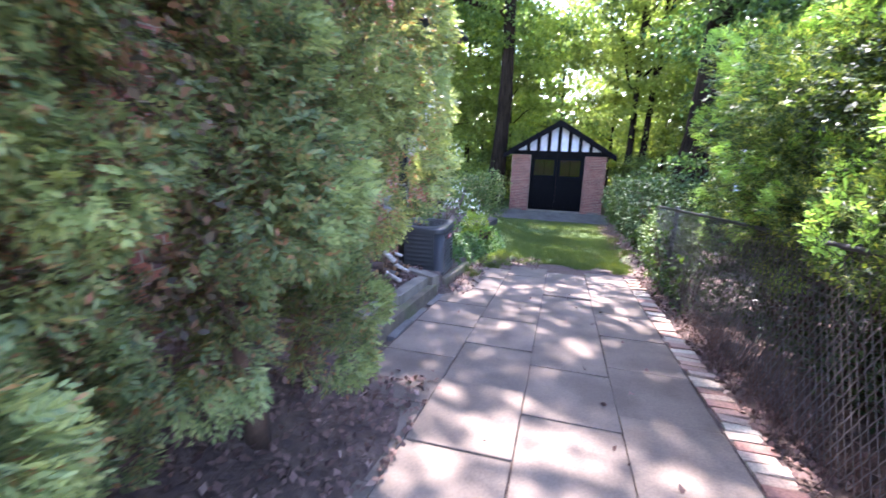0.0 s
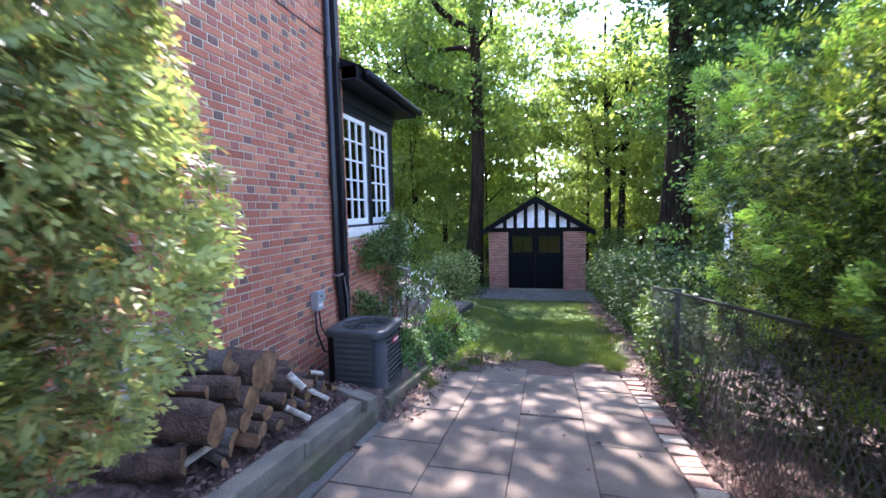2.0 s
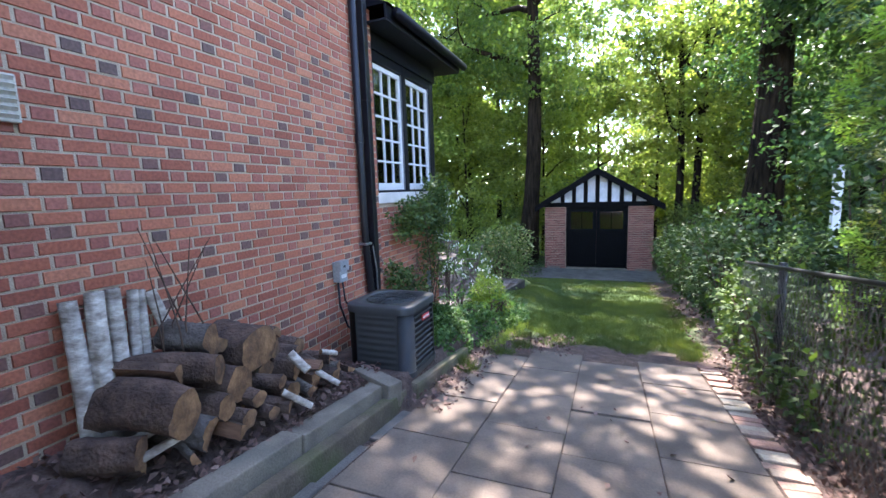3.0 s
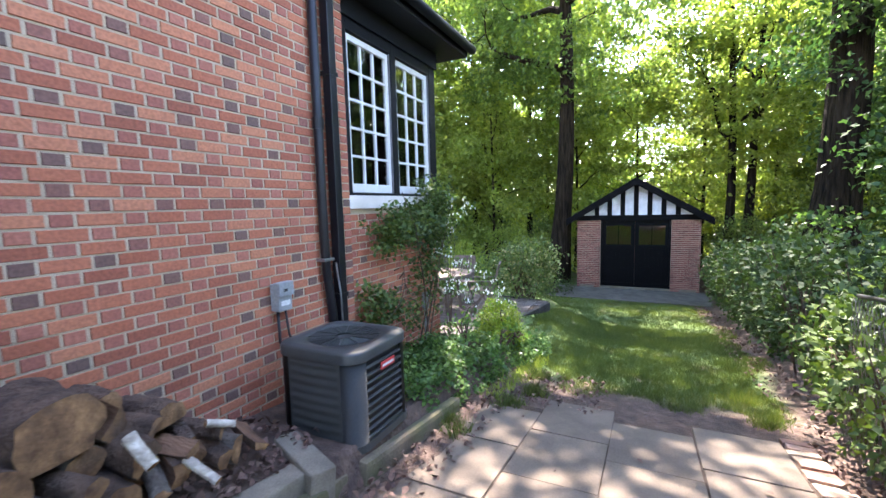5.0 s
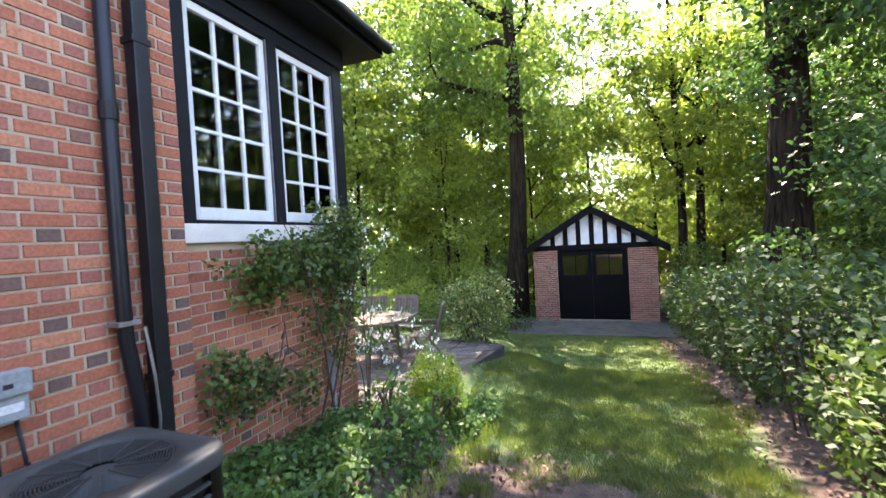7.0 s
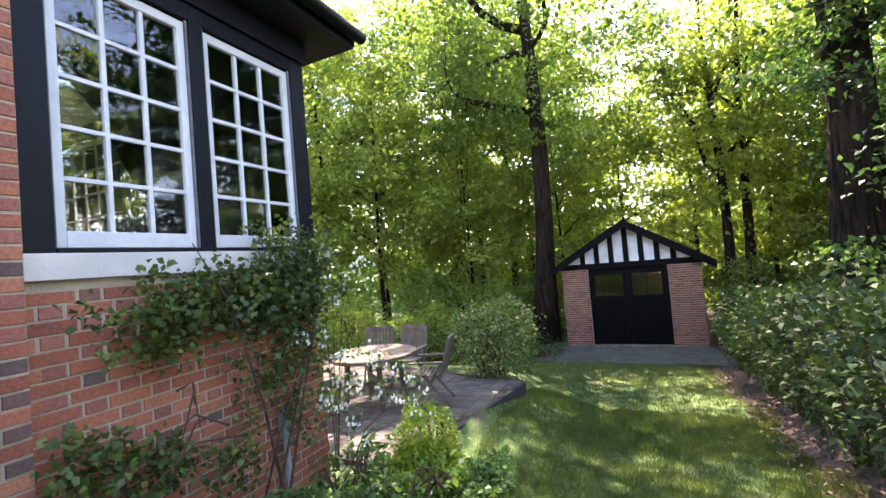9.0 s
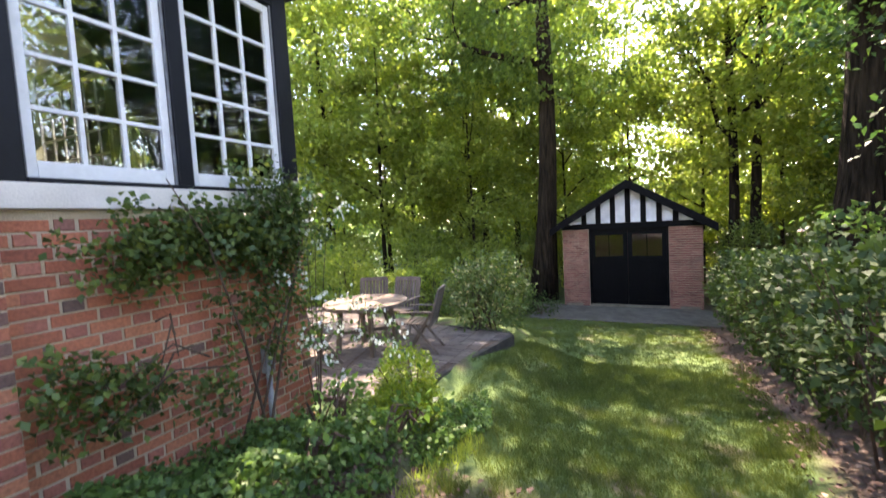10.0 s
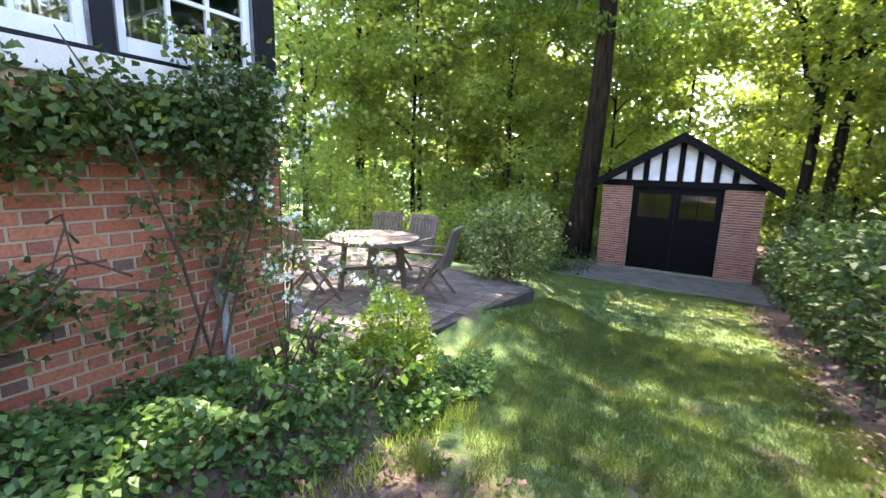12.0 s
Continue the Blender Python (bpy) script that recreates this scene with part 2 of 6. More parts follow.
M["cedar_tip"] = leafy("young_cedar_tips", [(0, (0.2, 0.31, 0.11)), (0.6, (0.28, 0.4, 0.14)), (1, (0.36, 0.48, 0.17))], 0.45, (1.1, 1.2, 0.75))
M["box_leaf"] = leafy("boxwood_leaves", [(0, (0.09, 0.19, 0.022)), (0.6, (0.15, 0.285, 0.03)), (1, (0.22, 0.36, 0.045))], 0.4)
M["cedar_old"] = leafy("old_cedar_sprays", [(0, (0.05, 0.05, 0.028)), (0.5, (0.10, 0.085, 0.045)), (1, (0.19, 0.125, 0.07))], 0.2)
M["grass"] = leafy("grass_blades", [(0, (0.04, 0.088, 0.02)), (0.5, (0.07, 0.13, 0.03)), (1, (0.125, 0.175, 0.05))], 0.32)


def glass_material():
    m = bpy.data.materials.new("window_glass")
    m.use_nodes = True
    nt = m.node_tree
    nt.nodes.remove(nt.nodes["Principled BSDF"])
    a, g, f, s = (nt.nodes.new("ShaderNode" + k) for k in ("BsdfTransparent", "BsdfGlossy", "Fresnel", "MixShader"))
    a.inputs[0].default_value = (0.92, 0.94, 0.93, 1)
    g.inputs["Roughness"].default_value = 0.01
    f.inputs[0].default_value = 1.9
    for x, y in ((f.outputs[0], s.inputs[0]), (a.outputs[0], s.inputs[1]), (g.outputs[0], s.inputs[2]), (s.outputs[0], nt.nodes["Material Output"].inputs[0])):
        nt.links.new(x, y)
    return m


M["glass"] = glass_material()


def ground_material():
    """Lawn, bare earth and woodland floor on one sheet, told apart by place."""
    m, nt, b = nodes("ground", 0.95)
    sep = nt.nodes.new("ShaderNodeSeparateXYZ")
    nt.links.new(nt.nodes.new("ShaderNodeNewGeometry").outputs["Position"], sep.inputs[0])
    soil = ramp(nt, noise_node(nt, 9, 6), [(0.3, (0.04, 0.024, 0.018)), (0.55, (0.078, 0.048, 0.034)), (0.72, (0.125, 0.082, 0.06))])
    turf = ramp(nt, noise_node(nt, 14, 5), [(0.3, (0.035, 0.07, 0.014)), (0.7, (0.09, 0.14, 0.03))])
    patch = ramp(nt, noise_node(nt, 1.7, 5), [(0.56, (0, 0, 0)), (0.66, (0.8, 0.8, 0.8))])
    far = nt.nodes.new("ShaderNodeMapRange")
    far.inputs[1].default_value, far.inputs[2].default_value = 7.0, 7.8
    nt.links.new(sep.outputs[1], far.inputs[0])
    edge = nt.nodes.new("ShaderNodeMath")
    edge.operation, edge.inputs[1].default_value = "MULTIPLY_ADD", 0.5
    nt.links.new(noise_node(nt, 1.6, 4), edge.inputs[0])
    nt.links.new(sep.outputs[0], edge.inputs[2])
    strip = nt.nodes.new("ShaderNodeMapRange")
    strip.inputs[1].default_value, strip.inputs[2].default_value = 1.05, 1.3
    nt.links.new(edge.outputs[0], strip.inputs[0])
    col = mix(nt, soil, mix(nt, mix(nt, turf, soil, patch), soil, strip.outputs[0]), far.outputs[0])
    nt.links.new(col, b.inputs["Base Color"])
    bump(nt, b, noise_node(nt, 40, 5), 0.8, 0.03)
    return m


M["ground"] = ground_material()


# ---- mesh helpers ----
def link_mesh(name, me, mat, parent=None, label=""):
    me.materials.append(mat)
    ob = new(name, me)
    if parent:
        ob.parent = parent
    if label:
        ob["label"] = label
    return ob


def part(name, bm, mat, parent=None, label="", smooth=False):
    me = bpy.data.meshes.new(name)
    bm.to_mesh(me)
    bm.free()
    if smooth:
        for p in me.polygons:
            p.use_smooth = True
    return link_mesh(name, me, M[mat] if isinstance(mat, str) else mat, parent, label)


def thing(name, label, category, at=(0, 0, 0), group="", kind=""):
    ob = new(name)
    ob.location = at
    return tagged(ob, label, category, group, kind)


def add_box(bm, x0, x1, y0, y1, z0, z1, bevel=0.0, m=None):
    g = bmesh.ops.create_cube(bm, size=1)
    vs = g["verts"]
    for v in vs:
        v.co = Vector((x0 + (v.co.x + 0.5) * (x1 - x0), y0 + (v.co.y + 0.5) * (y1 - y0), z0 + (v.co.z + 0.5) * (z1 - z0)))
    if bevel:
        es = list({e for v in vs for e in v.link_edges})
        r = bmesh.ops.bevel(bm, geom=es, offset=bevel, segments=2, affect="EDGES", profile=0.6)
        vs = list({v for f in r["faces"] for v in f.verts} | {v for v in vs if v.is_valid})
    if m is not None:
        bmesh.ops.transform(bm, matrix=m, verts=[v for v in vs if v.is_valid])
    return bm


def box(x0, x1, y0, y1, z0, z1, bevel=0.0, m=None):
    return add_box(bmesh.new(), x0, x1, y0, y1, z0, z1, bevel, m)


def add_tube(bm, pts, radii, sides=8, cap=True):
    """A tube along points, with one radius for each."""
    pts = [Vector(p) for p in pts]
    if not hasattr(radii, "__len__"):
        radii = [radii] * len(pts)
    rings = []
    for i, p in enumerate(pts):
        d = (pts[min(i + 1, len(pts) - 1)] - pts[max(i - 1, 0)]).normalized()
        a = d.orthogonal().normalized() if i == 0 else (a - a.dot(d) * d).normalized()
        c = d.cross(a)
        rings.append([bm.verts.new(p + radii[i] * (math.cos(k * 2 * math.pi / sides) * a + math.sin(k * 2 * math.pi / sides) * c)) for k in range(sides)])
    for r, s in zip(rings, rings[1:]):
        for k in range(sides):
            bm.faces.new((r[k], r[(k + 1) % sides], s[(k + 1) % sides], s[k]))
    if cap:
        bm.faces.new(rings[0][::-1])
        bm.faces.new(rings[-1])
    return bm


def tube(pts, radii, sides=8, cap=True):
    return add_tube(bmesh.new(), pts, radii, sides, cap)


def quads(name, co, per=4):
    """A mesh of loose faces from an array of corners."""
    n = len(co) // per
    me = bpy.data.meshes.new(name)
    me.vertices.add(n * per)
    me.vertices.foreach_set("co", np.ascontiguousarray(co, dtype=np.float32).ravel())
    me.loops.add(n * per)
    me.loops.foreach_set("vertex_index", np.arange(n * per, dtype=np.int32))
    me.polygons.add(n)
    me.polygons.foreach_set("loop_start", np.arange(0, n * per, per, dtype=np.int32))
    me.update(calc_edges=True)
    return me


rng = np.random.default_rng(7)


def unit(v):
    return v / np.maximum(np.linalg.norm(v, axis=1, keepdims=True), 1e-6)


def leaves(centres, length, width, way=None, up=0.6, spread=1.0, fold=0.25):
    """Leaf blades at the centres: a pointed four-cornered blade with a fold, as corners for quads().
    way: the direction the blades grow in; up: how flat they lie."""
    n = len(centres)
    d = rng.normal(size=(n, 3)) * spread
    if way is not None:
        d = d + way
    d = unit(d)
    nrm = rng.normal(size=(n, 3)) * (1 - up) + np.array((0, 0, up * 1.6))
    side = unit(np.cross(d, nrm))
    nrm = np.cross(side, d)
    s = rng.uniform(0.7, 1.3, (n, 1))
    L, W = length * s, width * s
    base, tip = centres - d * L / 2, centres + d * L / 2
    mid = centres - d * L * 0.06
    out = np.stack((base, mid + side * W / 2 + nrm * W * fold, tip, mid - side * W / 2 + nrm * W * fold), axis=1)
    return out.reshape(-1, 3)


def clumps(n, per, radius, shell=0.55, seed_squash=0.7, sigma=0.3):
    """Centres gathered in clumps within an ellipsoid about the origin, thicker towards its skin; and the way out for each."""
    d = unit(rng.normal(size=(n, 3)))
    r = rng.uniform(shell ** 2, 1, (n, 1)) ** 0.5
    r *= 1 + 0.22 * np.sin(d[:, :1] * 5 + d[:, 1:2] * 4) * np.cos(d[:, 2:] * 6)
    c = d * r * np.array(radius)
    off = rng.normal(size=(n * per, 3)) * sigma * np.array((1, 1, seed_squash)) * np.repeat(rng.uniform(0.6, 1.4, (n, 1)), per, axis=0)
    return np.repeat(c, per, axis=0) + off, unit(np.repeat(d, per, axis=0) + unit(off) * 0.8)


def smooth(a, b, t):
    t = min(1, max(0, (t - a) / (b - a)))
    return t * t * (3 - 2 * t)


# ---- ground ----
def base_z(y):
    if y < -4:
        return 0.63
    if y < 6.5:
        return 0.15 - 0.12 * y
    if y < 18.0:
        return -0.63 - 0.1304 * (y - 6.5)
    return max(-2.13 - 0.03 * max(0, y - 21), -2.6)


def gz(x, y):
    """The height of the ground."""
    z = base_z(y)
    bank = smooth(-1.6, -2.2, x) if y < 2.1 else (smooth(-1.97, -2.08, x) if y < 4.2 else smooth(-1.85, -1.93, x))
    if 4.2 < y < 6.8:
        z += 0.05 * smooth(-1.5, -1.72, x)
    z += 0.23 * bank * (1 - smooth(7.2, 9.0, y))
    z += 0.13 * smooth(-2.15, -2.6, x) * (1 - smooth(3.6, 4.4, y))
    if x < -2.1 and y > 7.0:
        z = z + (-0.86 - z) * smooth(-2.2, -3.0, x) * smooth(7.2, 9.0, y) * (1 - smooth(11.8, 15, y))
    z += 0.085 * smooth(-1.12, -1.4, x) * (1 - smooth(1.0, 2.0, y))
    z += 0.27 * smooth(-1.0, -2.2, x) * smooth(8.6, 10.2, y) * (1 - smooth(12.5, 15, y)) * (1 if x > -2.7 else 0.3)
    z += 0.10 * smooth(0.85, 1.6, x) * (1 - smooth(13, 17, y))
    if x < -2.8 + (y - 9.1) * 0.17 and 8.5 < y < 11.3 - (x + 2.28) * 0.216 and x > -7.5:
        z = min(z, -0.98)                # bed of the patio
    return z


def make_ground():
    xs = np.concatenate((np.array([-600, -250, -120, -60, -35, -20, -14]), np.arange(-10, -2.2, 0.25), np.array([-2.15, -2.08, -2.02, -1.97, -1.93, -1.9, -1.85, -1.8]), np.arange(-1.75, 6, 0.25), np.array([6, 8, 11, 15, 20, 35, 60, 120, 250, 600])))
    ys = np.concatenate((np.array([-600, -250, -120, -60, -35, -20, -12, -8]), np.arange(-5, 24, 0.25), np.array([24, 27, 32, 40, 60, 120, 250, 600])))
    vs = [(x, y, gz(x, y) + (0.02 * noise.noise((x * 1.3, y * 1.3, 0)) if abs(x) < 15 and -5 < y < 24 else 0) - 0.012) for y in ys for x in xs]
    nx = len(xs)
    fs = [(j * nx + i, j * nx + i + 1, (j + 1) * nx + i + 1, (j + 1) * nx + i) for j in range(len(ys) - 1) for i in range(nx - 1)]
    me = bpy.data.meshes.new("ground")
    me.from_pydata(vs, [], fs)
    for p in me.polygons:
        p.use_smooth = True
    return tagged(link_mesh("ground", me, M["ground"]), "sloping ground of lawn, bare earth and woodland floor", "ground", kind="structure")


make_ground()

# ---- house ----
WALL_X, BAY_X = -2.8, -2.88
WALL_END, BAY_END = 5.62, 7.545
COURSE, PAIR = 0.070, 0.320


def solid(name, label, bm, mat, category="wall"):
    return tagged(part(name, bm, mat), label, category, kind="structure")


wall_main = solid("wall_main", "red brick house wall in flemish bond with pale joints", box(-3.1, WALL_X - 0.006, -7, WALL_END - 0.006, -1.2, 6.6), "mortar")
wall_back = solid("wall_back", "plain brick wall closing the house", box(-11, -3.1, -7, -6.7, -1.2, 6.6), "mortar")
wall_west = solid("wall_west", "plain wall closing the house", box(-11, -10.7, -6.7, WALL_END, -1.2, 6.6), "mortar")
wall_inner = solid("wall_inner", "plastered wall between house and sun room", box(-10.7, -3.1, WALL_END - 0.3, WALL_END - 0.006, -1.2, 6.6), "room")
solid("house_roof", "dark house roof", box(-11.4, -2.3, -7.4, WALL_END + 0.4, 6.6, 6.8), "black_flat", "roof")
wall_bay = solid("wall_bay", "low red brick wall under the sun room windows", box(BAY_X - 0.25, BAY_X - 0.006, WALL_END - 0.006, BAY_END - 0.006, -1.4, 1.30), "mortar")
wall_bay_end = solid("wall_bay_end", "red brick end wall of the sun room", box(-7.0, BAY_X - 0.25, BAY_END - 0.256, BAY_END - 0.006, -1.4, 1.30), "mortar")
wall_bay_far = solid("wall_bay_far", "far brick wall of the sun room", box(-7.25, -7.0, WALL_END, BAY_END - 0.006, -1.4, 3.16), "room")
solid("sun_room_floor", "brown floor of the sun room", box(-7.0, BAY_X - 0.25, WALL_END, BAY_END - 0.256, 0.45, 0.5), "floor", "floor")
solid("sun_room_ceiling", "pale sun room ceiling", box(-7.2, BAY_X - 0.06, WALL_END, BAY_END - 0.06, 3.16, 3.2), "room", "ceiling")

# stone sill, black timber framing, soffit and roof edge
sill = solid("window_sill_stone", "pale stone sill course under the sun room windows", box(BAY_X - 0.22, BAY_X + 0.035, WALL_END + 0.002, BAY_END + 0.02, 1.302, 1.43, 0.006), "stone", "sill")
solid("end_sill_stone", "pale stone sill of the end wall", box(-7.2, BAY_X - 0.222, BAY_END - 0.2, BAY_END + 0.02, 1.302, 1.43, 0.006), "stone", "sill")
WIN_Z0, WIN_Z1 = 1.455, 2.945
frame_thing = thing("sun_room_frame", "black painted timber framing of the sun room", "frame", kind="structure")
for y0, y1 in ((WALL_END + 0.002, 5.762), (6.512, 6.608), (7.395, BAY_END)):
    part("post", box(BAY_X - 0.14, BAY_X + 0.005, y0, y1, 1.431, 3.22, 0.006), "black", frame_thing)
part("bottom_rail", box(BAY_X - 0.13, BAY_X + 0.02, 5.764, 7.393, 1.431, WIN_Z0, 0.004), "black", frame_thing)
part("head_board", box(BAY_X - 0.13, BAY_X + 0.002, 5.764, 7.393, WIN_Z1, 3.22), "black", frame_thing)
part("fascia_board", box(BAY_X + 0.006, BAY_X + 0.03, WALL_END + 0.002, BAY_END + 0.025, 3.05, 3.24, 0.004), "black", frame_thing)
for x in (-7.15, -5.1):
    part("post", box(x, x + 0.14, BAY_END - 0.14, BAY_END, 1.431, 3.22), "black", frame_thing)
part("end_head", box(-7.1, BAY_X - 0.142, BAY_END - 0.13, BAY_END + 0.002, 2.98, 3.22), "black", frame_thing)
for y in (5.762, 6.508, 6.612, 7.391):
    part("stop_bead", box(BAY_X - 0.028, BAY_X - 0.012, y - 0.012, y + 0.012, WIN_Z0 + 0.002, WIN_Z1 - 0.002, 0.003), "bead_grey", frame_thing, "worn grey stop bead")
EAVE_X, EAVE_Y = -2.57, 7.87
roof = thing("sun_room_roof", "black eaves and low roof over the sun room", "roof", kind="structure")
part("soffit", box(-7.6, EAVE_X + 0.02, WALL_END - 0.1, EAVE_Y, 3.24, 3.262), "black_flat", roof)
part("gutter_board", box(EAVE_X, EAVE_X + 0.025, WALL_END - 0.1, EAVE_Y + 0.02, 3.264, 3.40, 0.004), "black", roof)
part("end_board", box(-7.6, EAVE_X - 0.002, EAVE_Y, EAVE_Y + 0.022, 3.264, 3.40, 0.004), "black", roof)
bm = bmesh.new()
vs = [bm.verts.new(p) for p in ((EAVE_X + 0.06, WALL_END - 0.1, 3.402), (EAVE_X + 0.06, EAVE_Y + 0.06, 3.402), (-7.6, EAVE_Y + 0.06, 3.402), (-7.6, WALL_END - 0.1, 3.402),
                                (-4.2, WALL_END - 0.1, 4.1), (-4.2, 6.5, 4.1), (-6, 6.5, 4.1), (-6, WALL_END - 0.1, 4.1))]
for f in ((0, 1, 5, 4), (1, 2, 6, 5), (2, 3, 7, 6), (4, 5, 6, 7), (0, 4, 7, 3), (3, 2, 1, 0)):
    bm.faces.new([vs[i] for i in f])
part("roof_slope", bm, "roof", roof)
bm = tube([(EAVE_X + 0.085, WALL_END + 0.02, 3.34), (EAVE_X + 0.085, EAVE_Y + 0.05, 3.335)], 0.055, 10)
part("gutter", bm, "black", roof, smooth=True)


def casement(name, y0, y1):
    """White sash of three by five panes."""
    w = thing(name, "white painted casement window with fifteen small panes", "window", kind="structure")
    x0, x1, s = BAY_X - 0.075, BAY_X - 0.03, 0.058
    z0, z1 = WIN_Z0 + 0.006, WIN_Z1 - 0.012
    fr = part("window_frame", box(x0, x1, y0, y0 + s, z0, z1, 0.004), "white", w, "white painted frame")
    part("stile", box(x0, x1, y1 - s, y1, z0, z1, 0.004), "white", fr)
    part("bottom_rail", box(x0, x1, y0 + s, y1 - s, z0, z0 + 0.085, 0.004), "white", fr)
    part("top_rail", box(x0, x1, y0 + s, y1 - s, z1 - s, z1, 0.004), "white", fr)
    gy0, gy1, gz0, gz1 = y0 + s, y1 - s, z0 + 0.085, z1 - s
    for i in (1, 2):
        y = gy0 + (gy1 - gy0) * i / 3
        part("glazing_bar", box(x0 + 0.008, x1 - 0.008, y - 0.011, y + 0.011, gz0, gz1), "white", w)
    for j in range(1, 5):
        z = gz0 + (gz1 - gz0) * j / 5
        part("glazing_bar", box(x0 + 0.009, x1 - 0.009, gy0, gy1, z - 0.011, z + 0.011), "white", w)
    for i in range(3):
        for j in range(5):
            a, b = gy0 + (gy1 - gy0) * i / 3, gy0 + (gy1 - gy0) * (i + 1) / 3
            c, d = gz0 + (gz1 - gz0) * j / 5, gz0 + (gz1 - gz0) * (j + 1) / 5
            tilt = pose(x0 + 0.02, (a + b) / 2, (c + d) / 2, 0, random.uniform(-0.5, 0.5), random.uniform(-0.6, 0.6))
            p = part("pane", box(-0.0015, 0.0015, (a - b) / 2, (b - a) / 2, (c - d) / 2, (d - c) / 2, 0, tilt), "glass", w)
            p.visible_shadow = False
    return w


casement("window_1", 5.764, 6.510)
casement("window_2", 6.610, 7.393)

# room behind: curtains, a table by the window
def curtain(xa, xb):
    """A gathered panel on the rod of the end window."""
    t = thing("curtain", "pale gathered curtain hanging in the sun room", "curtain", group="sun room curtains")
    bm = bmesh.new()
    row, n = [], int((xb - xa) * 90)
    for i in range(n):
        x, y = xa + (xb - xa) * i / (n - 1), BAY_END - 0.34 + 0.03 * math.sin(i * 0.9) + 0.012 * math.sin(i * 0.23)
        row.append((bm.verts.new((x, y, 0.9)), bm.verts.new((x, y, 3.05))))
    for a, b in zip(row, row[1:]):
        bm.faces.new((a[0], b[0], b[1], a[1]))
    bmesh.ops.solidify(bm, geom=bm.faces[:], thickness=0.004)
    part("cloth", bm, "curtain", t, smooth=True)
    part("rod", tube([(xa - 0.05, BAY_END - 0.34, 3.07), (xb + 0.05, BAY_END - 0.34, 3.07)], 0.012), "black", t)


curtain(-5.0, -4.5)
curtain(-6.9, -6.4)


def end_window(name, xa, xb):
    """White sash with small panes in the end wall."""
    w = thing(name, "white painted end window of the sun room with small panes", "window", kind="structure")
    y0, y1, z0, z1, s = BAY_END - 0.1, BAY_END - 0.06, WIN_Z0, 2.975, 0.06
    for a, b, c, d in ((xa, xa + s, z0, z1), (xb - s, xb, z0, z1), (xa + s, xb - s, z0, z0 + 0.085), (xa + s, xb - s, z1 - s, z1)):
        part("sash_bar", box(a, b, y0, y1, c, d, 0.004), "white", w)
    nx = max(3, round((xb - xa) / 0.27))
    for i in range(1, nx):
        x = xa + s + (xb - xa - 2 * s) * i / nx
        part("glazing_bar", box(x - 0.011, x + 0.011, y0 + 0.008, y1 - 0.008, z0 + 0.085, z1 - s), "white", w)
    for j in range(1, 5):
        z = z0 + 0.085 + (z1 - s - z0 - 0.085) * j / 5
        part("glazing_bar", box(xa + s, xb - s, y0 + 0.009, y1 - 0.009, z - 0.011, z + 0.011), "white", w)
    p = part("pane", box(xa + s, xb - s, y0 + 0.018, y0 + 0.021, z0 + 0.085, z1 - s), "glass", w)
    p.visible_shadow = False


end_window("window_3", -4.94, BAY_X - 0.16)
end_window("window_4", -7.0, -5.12)
side = thing("side_table", "dark wooden side table in the sun room", "table", (-3.6, 6.6, 0.5))
part("tabletop", box(-0.25, 0.25, -0.5, 0.5, 0.86, 0.9, 0.006), "floor", side)
for x in (-0.2, 0.2):
    for y in (-0.44, 0.44):
        part("leg", box(x - 0.02, x + 0.02, y - 0.02, y + 0.02, 0, 0.858), "floor", side)


# ---- garage shed ----
SX0, SX1, SY, SZ0, SZ1 = -2.95, 1.37, 20.3, -2.12, 0.55
DX0, DX1 = -2.06, 0.42
SC = (SX0 + SX1) / 2
shed = thing("garage", "small brick garage with black doors and half-timbered gable", "garage")
part("wall", box(SX0, DX0, SY, SY + 0.24, SZ0 - 0.2, SZ1), "mortar", shed)
part("wall", box(DX1, SX1, SY, SY + 0.24, SZ0 - 0.2, SZ1), "mortar", shed)
part("side_wall", box(SX0, SX0 + 0.24, SY + 0.241, SY + 5.2, SZ0 - 0.2, SZ1 - 0.02), "shed_brick", shed)
part("side_wall", box(SX1 - 0.24, SX1, SY + 0.241, SY + 5.2, SZ0 - 0.2, SZ1 - 0.02), "shed_brick", shed)
part("back_wall", box(SX0 + 0.24, SX1 - 0.24, SY + 5.0, SY + 5.2, SZ0 - 0.2, SZ1 - 0.02), "shed_brick", shed)
part("lintel", box(SX0 - 0.02, SX1 + 0.02, SY - 0.03, SY + 0.2, SZ1 + 0.002, SZ1 + 0.2, 0.006), "door_black", shed, "black timber lintel")
GB, AP = SZ1 + 0.2, 1.93             # gable foot and peak
slope = (AP - GB) / (SC - SX0 + 0.12)
bm = bmesh.new()
a = [bm.verts.new((x, SY + 0.02, z)) for x, z in ((SX0 - 0.1, GB + 0.002), (SX1 + 0.1, GB + 0.002), (SC, AP))]
b = [bm.verts.new((v.co.x, SY + 0.14, v.co.z)) for v in a]
bm.faces.new(a)
bm.faces.new(b[::-1])
for i in range(3):
    bm.faces.new((a[i], b[i], b[(i + 1) % 3], a[(i + 1) % 3]))
part("gable_panel", bm, "plaster", shed, "white rendered gable")
for x in np.linspace(-3, 3, 7):
    xc = SC + x * 0.47
    top = AP - abs(xc - SC) * slope - 0.02
    part("batten", box(xc - 0.085, xc + 0.085, SY - 0.02, SY + 0.018, GB + 0.003, max(top, GB + 0.03), 0.004), "door_black", shed, "black timber stud")
RX, EZ, RZ = 2.52, 0.62, 2.15
